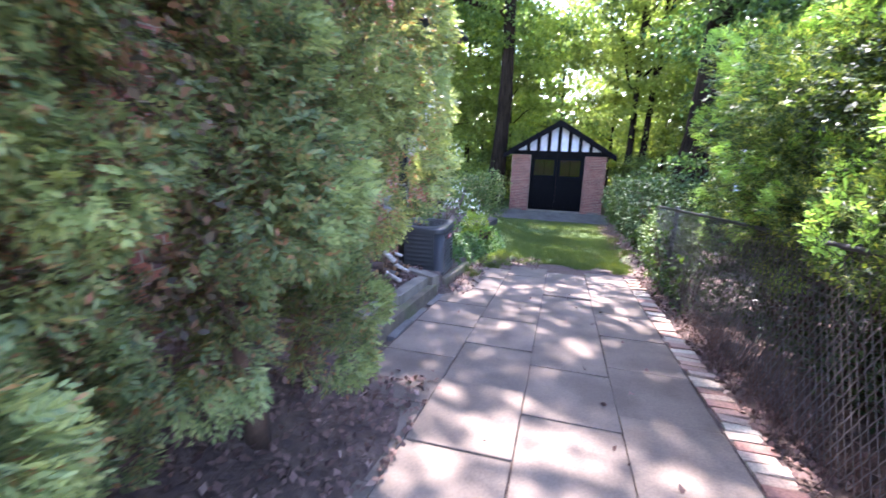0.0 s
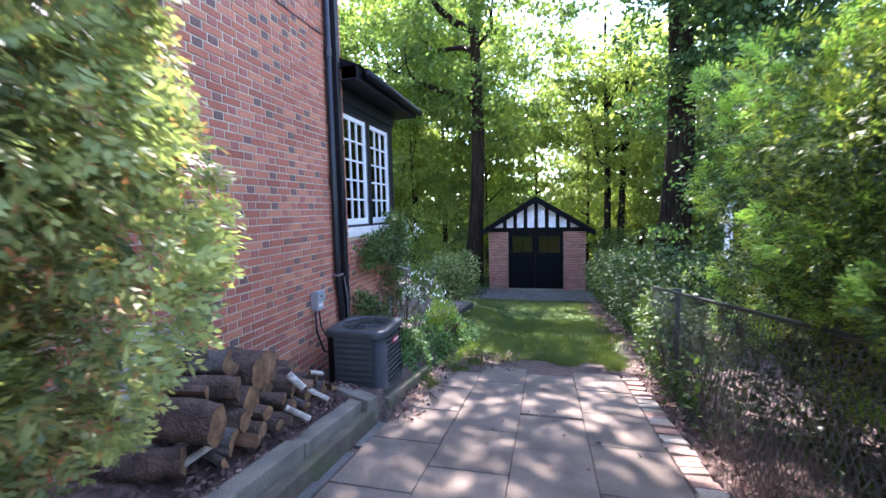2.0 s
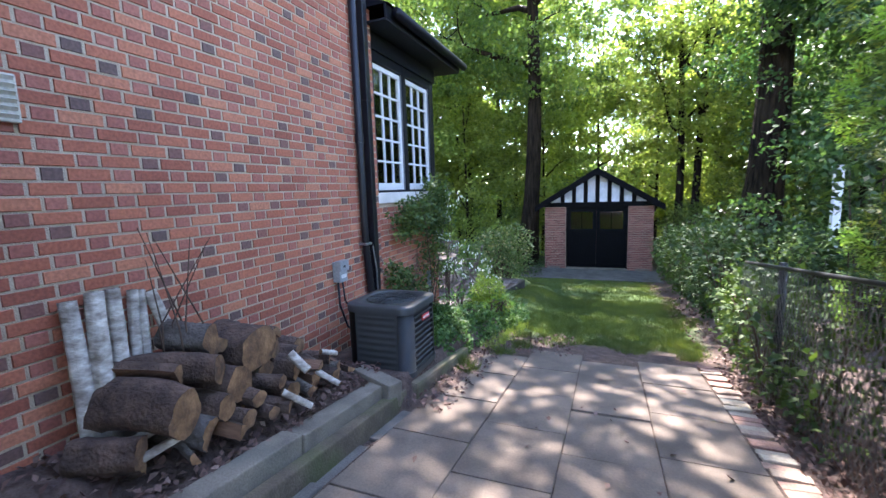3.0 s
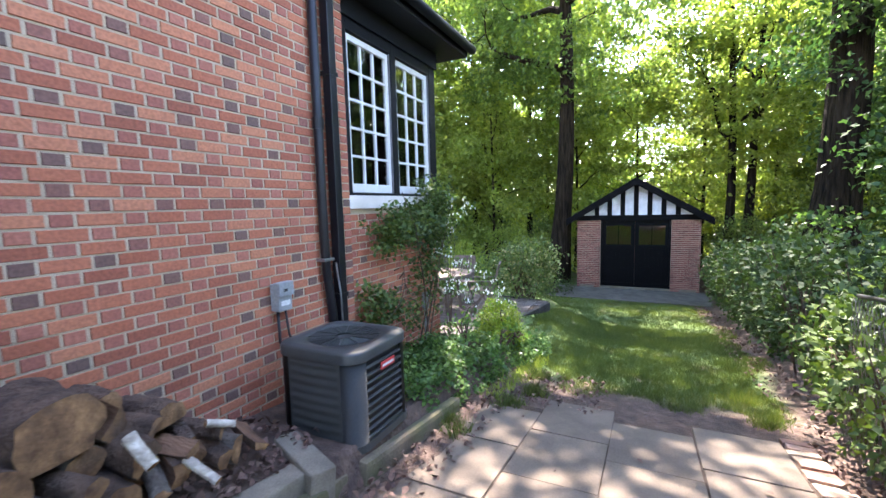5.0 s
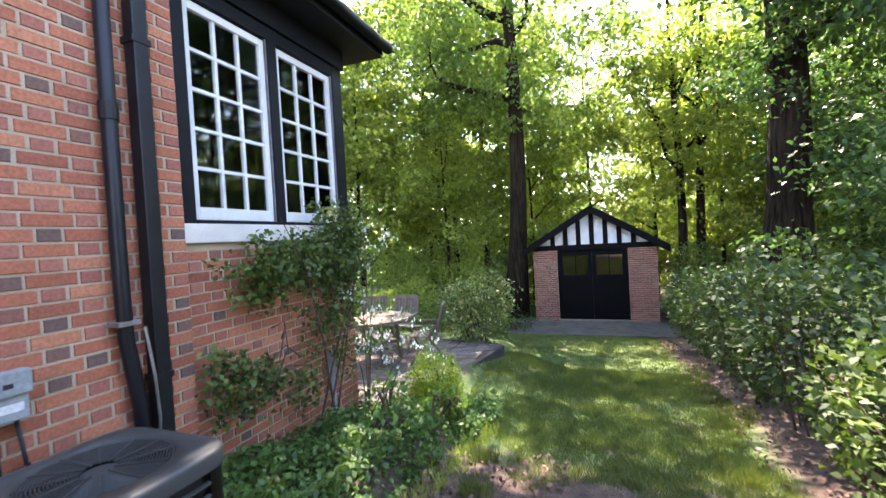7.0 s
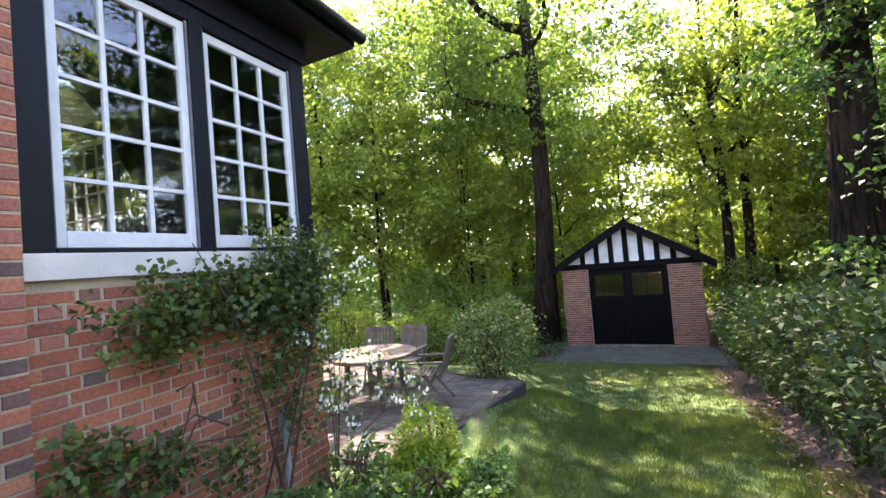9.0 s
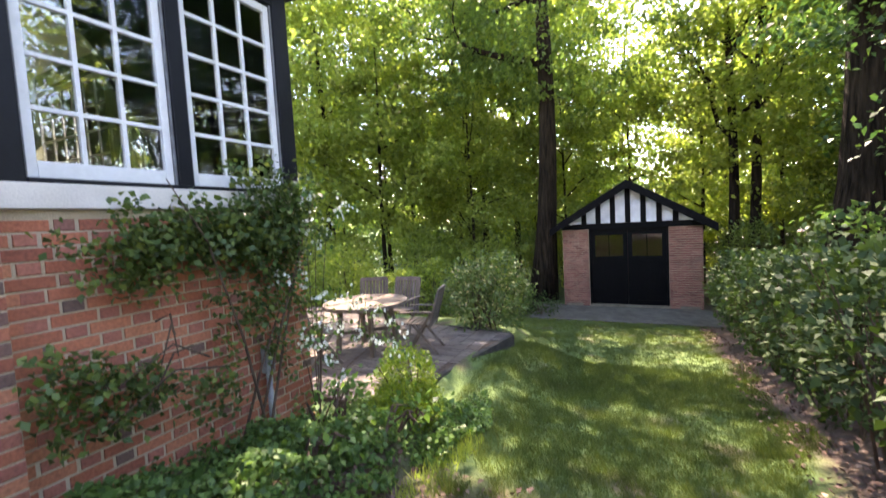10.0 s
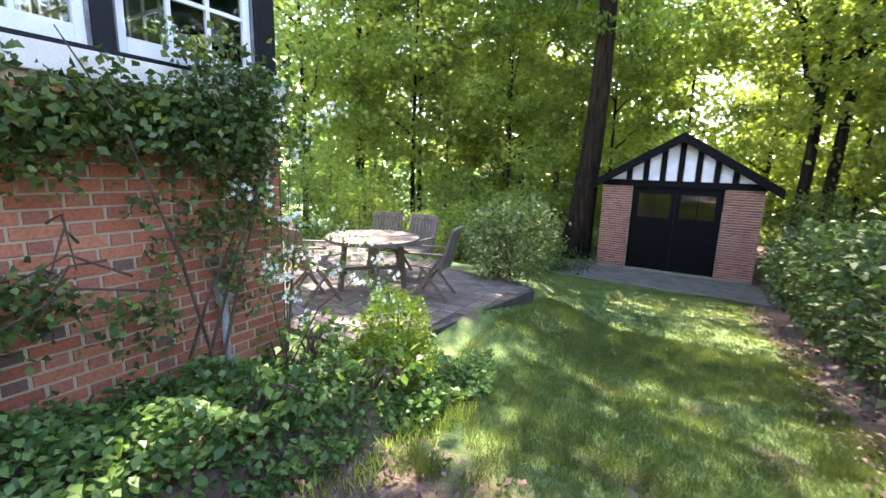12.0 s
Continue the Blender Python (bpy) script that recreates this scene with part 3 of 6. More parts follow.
for sgn in (-1, 1):
    bm = bmesh.new()
    sec = [(0, RZ), (sgn * RX, EZ), (sgn * RX, EZ - 0.09), (0, RZ - 0.11)]
    f = [bm.verts.new((SC + x, SY - 0.42, z)) for x, z in sec]
    g = [bm.verts.new((v.co.x, SY + 5.5, v.co.z)) for v in f]
    bm.faces.new(f), bm.faces.new(g[::-1])
    for i in range(4):
        bm.faces.new((f[i], g[i], g[(i + 1) % 4], f[(i + 1) % 4]))
    bmesh.ops.recalc_face_normals(bm, faces=bm.faces)
    part("roof", bm, "roof", shed)
    bm = bmesh.new()
    sec = [(0, RZ - 0.02), (sgn * RX, EZ - 0.02), (sgn * RX, EZ - 0.25), (0, RZ - 0.27)]
    f = [bm.verts.new((SC + x, SY - 0.46, z)) for x, z in sec]
    g = [bm.verts.new((v.co.x, SY - 0.423, v.co.z)) for v in f]
    bm.faces.new(f), bm.faces.new(g[::-1])
    for i in range(4):
        bm.faces.new((f[i], g[i], g[(i + 1) % 4], f[(i + 1) % 4]))
    bmesh.ops.recalc_face_normals(bm, faces=bm.faces)
    part("barge_board", bm, "door_black", shed, "black painted barge board")
    for k in range(1, 9):                # shingle courses
        u = k / 9
        x, z = SC + sgn * RX * u, RZ + (EZ - RZ) * u
        part("shingle_course", box(-0.02, 0.3, SY - 0.44, SY + 5.5, 0.0, 0.012, 0, pose(x, 0, z + 0.004, 0, math.degrees(math.atan2(RZ - EZ, RX)) * sgn, 0)), "roof", shed)
# doors
mid = (DX0 + DX1) / 2
for x0, x1 in ((DX0 + 0.06, mid - 0.003), (mid + 0.003, DX1 - 0.06)):
    d = part("door", box(x0, x1, SY + 0.12, SY + 0.16, SZ0 + 0.05, SZ0 + 1.72), "door_black", shed, "black painted plank door")
    part("stile", box(x0, x0 + 0.14, SY + 0.105, SY + 0.16, SZ0 + 1.722, SZ1 - 0.06), "door_black", d)
    part("stile", box(x1 - 0.14, x1, SY + 0.105, SY + 0.16, SZ0 + 1.722, SZ1 - 0.06), "door_black", d)
    part("rail", box(x0 + 0.14, x1 - 0.14, SY + 0.105, SY + 0.16, SZ1 - 0.22, SZ1 - 0.06), "door_black", d)
    part("rail", box(x0, x1, SY + 0.1, SY + 0.12, SZ0 + 0.06, SZ0 + 0.22, 0.004), "door_black", d)
    part("rail", box(x0, x1, SY + 0.1, SY + 0.12, SZ0 + 1.56, SZ0 + 1.72, 0.004), "door_black", d)
    for k in range(1, 8):
        x = x0 + (x1 - x0) * k / 8
        part("plank_joint", box(x - 0.055, x + 0.055, SY + 0.112, SY + 0.119, SZ0 + 0.222, SZ0 + 1.558, 0.003), "door_black", d)
    g = part("pane", box(x0 + 0.14, x1 - 0.14, SY + 0.13, SY + 0.134, SZ0 + 1.722, SZ1 - 0.222), "glass", d)
    part("glazing_bar", box((x0 + x1) / 2 - 0.012, (x0 + x1) / 2 + 0.012, SY + 0.115, SY + 0.129, SZ0 + 1.722, SZ1 - 0.222), "door_black", d)
for x0, x1, z0, z1 in ((DX0 + 0.001, DX0 + 0.058, SZ0, SZ1), (DX1 - 0.058, DX1 - 0.001, SZ0, SZ1), (DX0 + 0.06, DX1 - 0.06, SZ1 - 0.058, SZ1)):
    part("door_frame", box(x0, x1, SY + 0.06, SY + 0.2, z0, z1, 0.004), "door_black", shed)
part("threshold", box(DX0, DX1, SY - 0.02, SY + 0.24, SZ0 - 0.1, SZ0 + 0.045, 0.008), "concrete", shed)
part("inner_floor", box(SX0 + 0.24, SX1 - 0.24, SY + 0.25, SY + 5.0, SZ0 - 0.1, SZ0), "concrete", shed)
for x0 in (SX0 + 0.1, SX1 - 0.65):
    part("footing", box(x0, x0 + 0.55, SY - 0.1, SY - 0.004, SZ0 - 0.2, SZ0 + 0.08, 0.02), "concrete", shed, "concrete footing")
pad = solid("garage_apron", "grey concrete apron in front of the garage", box(SX0 - 0.75, SX1 + 0.2, 18.05, SY - 0.102, -2.5, SZ0 + 0.012, 0.02), "apron", "pavement")

# ---- driveway ----
DRIVE_X0, DRIVE_X1, SLAB = -1.78, 0.62, 0.60
drive = thing("driveway", "concrete flag driveway, uneven, in sun and shade", "driveway", kind="structure")
tilt = math.degrees(math.atan(-0.12))
rows = np.arange(-3.0, 6.3, 0.762)
for c in range(4):
    for r, y in enumerate(rows):
        y0 = y + (0.0, 0.38, 0.1, 0.30)[c]
        w, l = SLAB - 0.004, 0.757
        x0 = DRIVE_X0 + c * SLAB + random.uniform(-0.004, 0.004)
        if y0 + l > 6.75 or (c == 3 and y0 + l > 6.55):
            continue
        h = random.uniform(-0.006, 0.008)
        me_bm = box(0.004, w, 0, l, -0.06, 0.0, 0.006, pose(x0, y0, 0.15 - 0.12 * y0 + 0.018 + h, tilt + random.uniform(-0.35, 0.35), random.uniform(-0.4, 0.4), random.uniform(-0.3, 0.3)))
        part("paving_slab", me_bm, "slab", drive)
part("joint_bed", box(DRIVE_X0 - 0.02, DRIVE_X1 + 0.02, -3, 6.3, -0.12, 0.008, 0, pose(0, 0, 0.15, tilt, 0, 0)), "soil", drive)

# kerb beside the log bed
kerb = thing("bed_kerb", "weathered concrete kerb of the log bed", "kerb", kind="structure")
for y0, y1 in ((2.2, 3.15), (3.16, 4.12)):
    part("kerb_beam", box(-0.13, 0.02, 0, y1 - y0, -0.25, 0.0, 0.012, pose(-2.0, y0, 0.15 - 0.12 * y0 + 0.25 + random.uniform(-0.008, 0.008), tilt, 0, random.uniform(-0.5, 0.5))), "concrete", kerb)
part("kerb_end", box(-0.24, 0.24, -0.075, 0.075, -0.22, 0.0, 0.012, pose(-2.1, 4.19, -0.065, -4, 3, -20)), "concrete", kerb)
part("lower_board", box(-1.965, -1.875, 0, 2.1, -0.14, 0.15, 0.014, pose(0, 2.2, 0.15 - 0.12 * 2.2, tilt, 0, 0)), "timber", kerb, "mossy timber board")
part("border_beam", box(-1.925, -1.83, 0, 1.35, -0.2, 0.165, 0.035, pose(0, 4.36, 0.15 - 0.12 * 4.36, tilt, 0, -1.2)), "timber", kerb, "mossy rounded timber")
for k in range(4):
    part("edge_strip", box(-1.872, -1.79, 0, 0.52, -0.10, 0.03 + random.uniform(-0.01, 0.01), 0.012, pose(random.uniform(-0.01, 0.01), 2.0 + k * 0.55, 0.15 - 0.12 * (2.0 + k * 0.55), tilt, random.uniform(-3, 3), random.uniform(-1.5, 1.5))), "apron", kerb, "broken concrete edging")
vent = thing("wall_vent", "small cream painted vent cover on the brick wall", "vent", kind="structure")
part("frame", box(WALL_X + 0.002, WALL_X + 0.035, 2.31, 2.43, 1.79, 2.0, 0.006), "cream", vent)
for k in range(6):
    part("slat", box(-0.003, 0.003, 2.322, 2.418, -0.012, 0.012, 0, pose(WALL_X + 0.038, 0, 1.815 + k * 0.033, 0, 35, 0)), "cream", vent)

# ---- trees ----
def limb(bm, p, d, length, r, depth, tips, gnarl=0.5, sides=7):
    """One limb with its twigs; tips collects where leaves grow."""
    pts, rad = [Vector(p)], [r]
    d = Vector(d).normalized()
    n = 6
    for i in range(n):
        d = (d + Vector((random.gauss(0, gnarl), random.gauss(0, gnarl), random.gauss(0.05, gnarl * 0.7))) * 0.5).normalized()
        pts.append(pts[-1] + d * length / n)
        rad.append(r * (1 - 0.8 * (i + 1) / n))
        if depth > 0 and i > 1:
            for _ in range(2 if i > 3 else 1):
                e = (d + Vector((random.gauss(0, 0.8), random.gauss(0, 0.8), random.gauss(0.1, 0.5)))).normalized()
                limb(bm, pts[-1], e, length * random.uniform(0.35, 0.6), rad[-1] * 0.6, depth - 1, tips, gnarl, max(4, sides - 2))
    add_tube(bm, pts, rad, sides, cap=False)
    if depth == 0:
        tips.extend(pts[2:])


def tree(name, label, at, height, radius, crown_z, crown_r, limbs, n_clumps, per, leaf=0.15, mat="oak_leaf", sigma=0.45, lean=(0, 0), stems=1, shell=0.5, crown_at=(0, 0)):
    """A trunk with limbs and a crown of separate leaves, at the foot 'at'."""
    t = thing(name, label, "tree", at)
    bm, tips = bmesh.new(), []
    single = radius > 0.15
    lb = bmesh.new()
    for s in range(stems):
        off = Vector((0.5 * s, 0.15 * s, 0))
        pts, rad, n = [], [], 12
        for i in range(n + 1):
            u = i / n
            pts.append(off + Vector((lean[0] * u + 0.18 * radius * 3 * math.sin(u * 5 + s), lean[1] * u, -0.15 + height * u)) + off * u * 1.5)
            rad.append(radius * (1.45 if i == 0 else 1.12 if i == 1 else (1 - 0.72 * u)))
        add_tube(bm, pts, rad, 14)
        for k, (u, d, l, r) in enumerate(limbs):
            i = u * n
            p = pts[int(i)].lerp(pts[min(n, int(i) + 1)], i - int(i))
            limb(lb, p, d, l, r, 2 if l > 2.5 else 1, tips)
            if single:
                part("limb", lb, "bark", t, smooth=True)
                lb = bmesh.new()
    part("trunk", bm, "bark", t, smooth=True)
    if single:
        lb.free()
    else:
        part("branchwork", lb, "bark", t, smooth=True)["kind"] = "stuff"
    c, way = clumps(n_clumps, per, crown_r, shell, 0.34, sigma)
    c = c + np.array((lean[0] + crown_at[0], lean[1] + crown_at[1], crown_z))
    if tips:
        tp = np.array([tuple(v) for v in tips])
        tp = tp[tp[:, 2] > crown_z - crown_r[2] * 1.1] if single else tp
        tp = tp[rng.integers(0, len(tp), min(len(c) // 3, len(tp) * 40))]
        off = rng.normal(size=tp.shape) * sigma * 0.75
        c, way = np.concatenate((c, tp + off)), np.concatenate((way, unit(off)))
    link_mesh("crown", quads("crown", leaves(c, leaf, leaf * 0.62, way * 0.7 + np.array((0, 0, -0.25)), 0.55, 0.8)), M[mat], t)
    return t


OAK_LIMBS = [(0.48, (-1, -0.3, 0.25), 5.2, 0.17), (0.56, (0.8, 0.3, 0.5), 2.4, 0.06), (0.61, (1, -0.3, 0.3), 3.8, 0.12), (0.60, (-0.8, 0.5, 0.8), 5.0, 0.16),
             (0.65, (-1, -0.3, 0.7), 5.8, 0.2), (0.74, (0.6, 0.6, 0.8), 4.5, 0.15), (0.78, (-0.4, -0.8, 0.6), 5.0, 0.16), (0.88, (0.7, -0.6, 0.9), 4.0, 0.12)]
tree("oak_tree", "tall oak with dark furrowed trunk and crooked limbs", (-3.95, 21.3, -2.15), 19, 0.42, 12.0, (6.6, 5.5, 5.4), OAK_LIMBS, 180, 90, 0.2, sigma=0.42, lean=(0.5, 0))
BIG_LIMBS = [(0.36, (0.7, -0.8, 0.3), 3.6, 0.12), (0.46, (0.3, -1, 0.4), 4.0, 0.14), (0.5, (1, -0.3, 0.6), 4.5, 0.16), (0.62, (-0.3, -0.9, 0.6), 4.5, 0.18), (0.72, (0.2, 0.8, 0.7), 4.5, 0.16), (0.82, (0.8, 0.2, 0.9), 4.5, 0.14)]
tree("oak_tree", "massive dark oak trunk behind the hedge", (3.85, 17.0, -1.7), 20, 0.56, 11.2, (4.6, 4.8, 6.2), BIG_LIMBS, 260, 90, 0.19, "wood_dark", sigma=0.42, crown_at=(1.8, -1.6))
# unseen oak, added only so that its crown dapples the drive with shade
HIGH_LIMBS = [(0.5, (1, 0.1, 0.7), 6.0, 0.2), (0.6, (1, -0.5, 0.6), 6.5, 0.2), (0.66, (1, 0.6, 0.6), 6.0, 0.18), (0.75, (0.9, -0.1, 0.8), 6.0, 0.18), (0.85, (0.3, -0.8, 0.8), 4.0, 0.14)]
tree("oak_tree", "unseen tall spreading oak added behind the house, its crown shading the drive", (-9.2, 11.4, -1.0), 18, 0.45, 13.5, (4.0, 3.3, 3.0), HIGH_LIMBS, 82, 110, 0.23, sigma=0.42, crown_at=(5.7, 1.1))
THIN_LIMBS = [(0.45, (-1, -0.2, 0.9), 4.0, 0.09), (0.5, (1, 0.3, 0.9), 3.5, 0.08), (0.62, (-0.6, -0.6, 1), 3.5, 0.07), (0.7, (0.6, -0.4, 1), 3.0, 0.06), (0.8, (-0.5, 0.5, 1), 3.0, 0.06)]
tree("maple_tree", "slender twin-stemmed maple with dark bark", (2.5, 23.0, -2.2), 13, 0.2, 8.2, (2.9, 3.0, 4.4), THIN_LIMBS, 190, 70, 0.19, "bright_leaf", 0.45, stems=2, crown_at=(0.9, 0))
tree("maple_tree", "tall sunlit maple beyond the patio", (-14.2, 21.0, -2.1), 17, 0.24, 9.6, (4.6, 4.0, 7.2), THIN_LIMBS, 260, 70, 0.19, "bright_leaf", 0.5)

# understorey and the edge of the wood
UNDER = [(0.3, (-1, 0.1, 0.7), 2.2, 0.05), (0.4, (1, -0.2, 0.7), 2.2, 0.05), (0.55, (0.2, 1, 0.8), 2.0, 0.04), (0.6, (-0.3, -1, 0.8), 2.0, 0.04), (0.75, (0.6, 0.3, 1), 1.8, 0.035)]
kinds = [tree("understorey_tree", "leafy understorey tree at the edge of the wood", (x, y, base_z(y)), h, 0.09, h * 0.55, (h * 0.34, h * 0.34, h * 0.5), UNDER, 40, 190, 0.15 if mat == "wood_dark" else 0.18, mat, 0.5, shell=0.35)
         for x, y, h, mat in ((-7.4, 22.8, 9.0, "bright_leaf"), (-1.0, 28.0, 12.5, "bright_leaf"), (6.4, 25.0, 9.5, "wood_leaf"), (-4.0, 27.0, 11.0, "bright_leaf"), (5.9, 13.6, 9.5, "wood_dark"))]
for t in kinds:
    t["group"] = "trees at the edge of the wood"
# the last one, (15.5, 2.5), is an unseen tree added for the panes to reflect
spots = [(-11, 21, 0), (-14, 26, 1), (-9.5, 27.5, 1), (-17, 22, 1), (-6.5, 31, 1), (2.0, 27, 3), (5.5, 29.5, 1), (9.5, 26, 0), (12.5, 22, 2), (9.5, 21.5, 4), (-14.5, 18.0, 3),
         (-17, 13, 0), (7.3, 19.0, 4), (9.6, 12.0, 2), (16, 15, 1), (3.8, 33, 3), (-12, 32, 1), (10, 33, 1), (-9.8, 31, 1), (-7.6, 30.7, 3), (-6.2, 34.5, 1), (-14, 29, 1), (-19, 28, 1), (15.5, 2.5, 0)]
for i, (x, y, k) in enumerate(spots):
    s = random.uniform(0.95, 1.35) if y < 30.5 else (2.0 if x < -7 else 1.6)
    if -2 < x < 6 and y > 26:
        s = 1.1
    o = copy_thing(kinds[k], pose(x, y, base_z(y) - 0.05, 0, 0, random.uniform(0, 360)) @ Matrix.Diagonal((s, s, s, 1)))
far = [(x + random.uniform(-2, 2), y + random.uniform(-3, 3)) for y in (42, 50) for x in range(-48, 49, 6)] + [(x + random.uniform(-1, 1), 37 + random.uniform(-1, 1)) for x in range(-18, 19, 3)] + [(sx * (30 + random.uniform(-3, 3)), y) for sx in (-1, 1) for y in range(-20, 40, 6)]
cs, ws = [], []
for x, y in far:
    c, w = clumps(60, 18, (4.2, 3.4, 9.5) if y > 39.5 else (3.0, 1.5, 3.6), 0.45, 0.6, 0.8)
    cs.append(c + np.array((x, y, base_z(y) + ((9.0 if -7 < x < 7 else random.uniform(7.5, 11.0)) if y > 39.5 else 2.6))))
    ws.append(w)
woods = link_mesh("far_woods", quads("far_woods", leaves(np.concatenate(cs), 0.6, 0.42, np.concatenate(ws) * 0.7, 0.5)), M["wood_leaf"])
tagged(woods, "far belt of leafy woodland closing the garden", "woodland", kind="stuff")


# ---- evergreens at the drive ----
def needles(centres, way, n, length, width):
    """Each shoot a flat feather: n narrow blades set by turns to either side of its axis, and one at the tip."""
    k = len(centres)
    nrm = unit(rng.normal(size=(k, 3)) + np.array((0, 0, 0.7)))
    side = unit(np.cross(way, nrm))
    out = []
    for i in range(n):
        u = i / (n - 1)
        sgn = 0.0 if i == n - 1 else (1.0 if i % 2 else -1.0)
        d = unit(way * 0.75 + side * sgn * 0.75 + rng.normal(size=(k, 3)) * 0.15)
        base = centres + way * length * 1.7 * u
        s = rng.uniform(0.7, 1.3, (k, 1)) * length * (1.15 - 0.45 * u)
        w = np.cross(d, nrm) * width * rng.uniform(0.8, 1.3, (k, 1)) / 2
        out.append(np.stack((base, base + d * s * 0.5 + w, base + d * s, base + d * s * 0.5 - w), axis=1))
    return np.stack(out, axis=1).reshape(-1, 3)


def evergreen(name, label, lobes, mat, shoots, blades, length, width, droop, trunk, plume, tips, inner_mat, gather=95):
    """A conifer of overlapping lobes (centre, radii), shoots on their skins."""
    x, y = trunk[0]
    t = thing(name, label, "bush", (x, y, gz(x, y)))
    o = np.array((x, y, gz(x, y)))
    cs, ws, inner, young = [], [], [], []
    for c, r in lobes:
        area = (r[0] * r[1] + r[1] * r[2] + r[0] * r[2]) / 3
        k = int(gather * area)
        d = unit(rng.normal(size=(k, 3)))
        sub = d * np.array(r) * rng.uniform(0.7, 1.05, (k, 1))
        size = rng.uniform(0.11, 0.25, (k, 1)) * plume
        n = int(shoots * area / k)
        e = unit(rng.normal(size=(k * n, 3)) + np.repeat(d, n, axis=0) * 0.7)
        p = np.repeat(sub, n, axis=0) + e * np.repeat(size, n, axis=0) * np.array((1, 1, 1.25)) * rng.uniform(0.62, 1.0, (k * n, 1)) ** 0.5
        out = np.maximum(0, (e * np.repeat(d, n, axis=0)).sum(axis=1, keepdims=True))
        p = p + (np.repeat(d, n, axis=0) + np.array((0, 0, 0.5))) * np.repeat(size, n, axis=0) * out * 0.7
        young.append(((out[:, 0] > 0.72) & (rng.random(k * n) < 0.75)))
        cs.append(np.array(c) - o + p)
        ws.append(unit(e * 0.8 + np.repeat(d, n, axis=0) * 0.5 + rng.normal(size=(k * n, 3)) * 0.3 + np.array((0, 0, droop))))
        m = int(6500 * area)                 # old inner growth; the yew's is coloured dark for shade
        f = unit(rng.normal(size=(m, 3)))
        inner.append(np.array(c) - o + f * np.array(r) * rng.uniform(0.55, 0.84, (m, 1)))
    c, w, q = np.concatenate(cs), np.concatenate(ws), np.concatenate(inner)
    keep = c[:, 2] > 0.02
    link_mesh("inner_foliage", quads("inner_foliage", leaves(q[q[:, 2] > 0.1], 0.042, 0.022, None, 0.2)), M[inner_mat], t)
    tip = np.concatenate(young) & keep
    old = keep & ~tip
    link_mesh("foliage", quads("foliage", needles(c[old], w[old], blades, length, width)), M[mat], t)
    link_mesh("young_growth", quads("young_growth", needles(c[tip], w[tip], blades, length, width)), M[tips], t, "bright young tips")
    bm = bmesh.new()
    for (tx, ty), h, r in ((p, trunk[1], trunk[2]) for p in trunk[3]):
        pts = [(tx - x + 0.03 * math.sin(i * 1.7), ty - y + 0.03 * math.cos(i * 1.3), -0.1 + h * i / 6) for i in range(7)]
        add_tube(bm, pts, [r * (1.1 - 0.1 * i) for i in range(7)], 9)
        for i in range(16):
            z = random.uniform(0.15, 0.95) * h
            a = random.uniform(0, 6.28)
            e = Vector((math.cos(a), math.sin(a), random.uniform(-0.1, 0.4)))
            q = Vector((tx - x, ty - y, z))
            add_tube(bm, [q, q + e * 0.2 + Vector((0, 0, 0.04)), q + e * 0.4], [r * 0.3, r * 0.2, 0.003], 5, False)
    part("stemwork", bm, "twig", t, smooth=True)["kind"] = "stuff"
    return t


evergreen("cedar_bush", "tall shaggy cedar bush with green and browning sprays",
          [((-1.7, 1.22, 2.6), (0.56, 0.25, 1.5)), ((-1.74, 1.18, 2.5), (0.4, 0.17, 1.2)), ((-1.7, 1.12, 1.5), (0.46, 0.26, 0.55)), ((-1.7, 1.1, 1.45), (0.34, 0.18, 0.5)), ((-1.76, 0.98, 0.8), (0.36, 0.24, 0.42)), ((-1.7, 0.3, 1.75), (0.42, 0.6, 1.0)), ((-1.75, -0.75, 1.25), (0.45, 0.5, 1.05)),
           ((-1.78, -0.3, 0.7), (0.24, 0.35, 0.4)), ((-1.75, 0.7, 3.3), (0.5, 0.8, 0.9)), ((-1.75, -0.3, 2.3), (0.42, 0.6, 0.9))],
          "cedar_leaf", 27000, 7, 0.034, 0.0115, -0.05, ((-1.8, 0.75), 2.6, 0.055, [(-1.8, 0.75), (-1.9, 1.3), (-1.8, -0.3)]), 0.92, "cedar_tip", "cedar_old")
evergreen("yew_bush", "big clipped yew with bright green young tips",
          [((1.75, 1.6, 1.95), (0.8, 0.8, 0.8)), ((1.6, 2.75, 1.85), (0.78, 0.8, 0.85)), ((1.6, 3.9, 1.7), (0.7, 0.8, 0.9)), ((1.9, 0.4, 2.0), (0.8, 0.8, 0.9)), ((2.1, 2.3, 2.8), (0.9, 1.4, 0.7)), ((1.75, 4.4, 0.8), (0.4, 0.5, 0.6)), ((2.15, 4.75, 1.7), (0.55, 0.65, 0.95)),
           ((1.24, 1.0, 1.32), (0.24, 0.5, 0.26)), ((1.2, 2.0, 1.16), (0.25, 0.55, 0.3)), ((1.22, 3.05, 1.0), (0.25, 0.55, 0.34))],
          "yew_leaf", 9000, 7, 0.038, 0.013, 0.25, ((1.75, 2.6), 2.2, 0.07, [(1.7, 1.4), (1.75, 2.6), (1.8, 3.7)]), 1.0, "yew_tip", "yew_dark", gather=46)


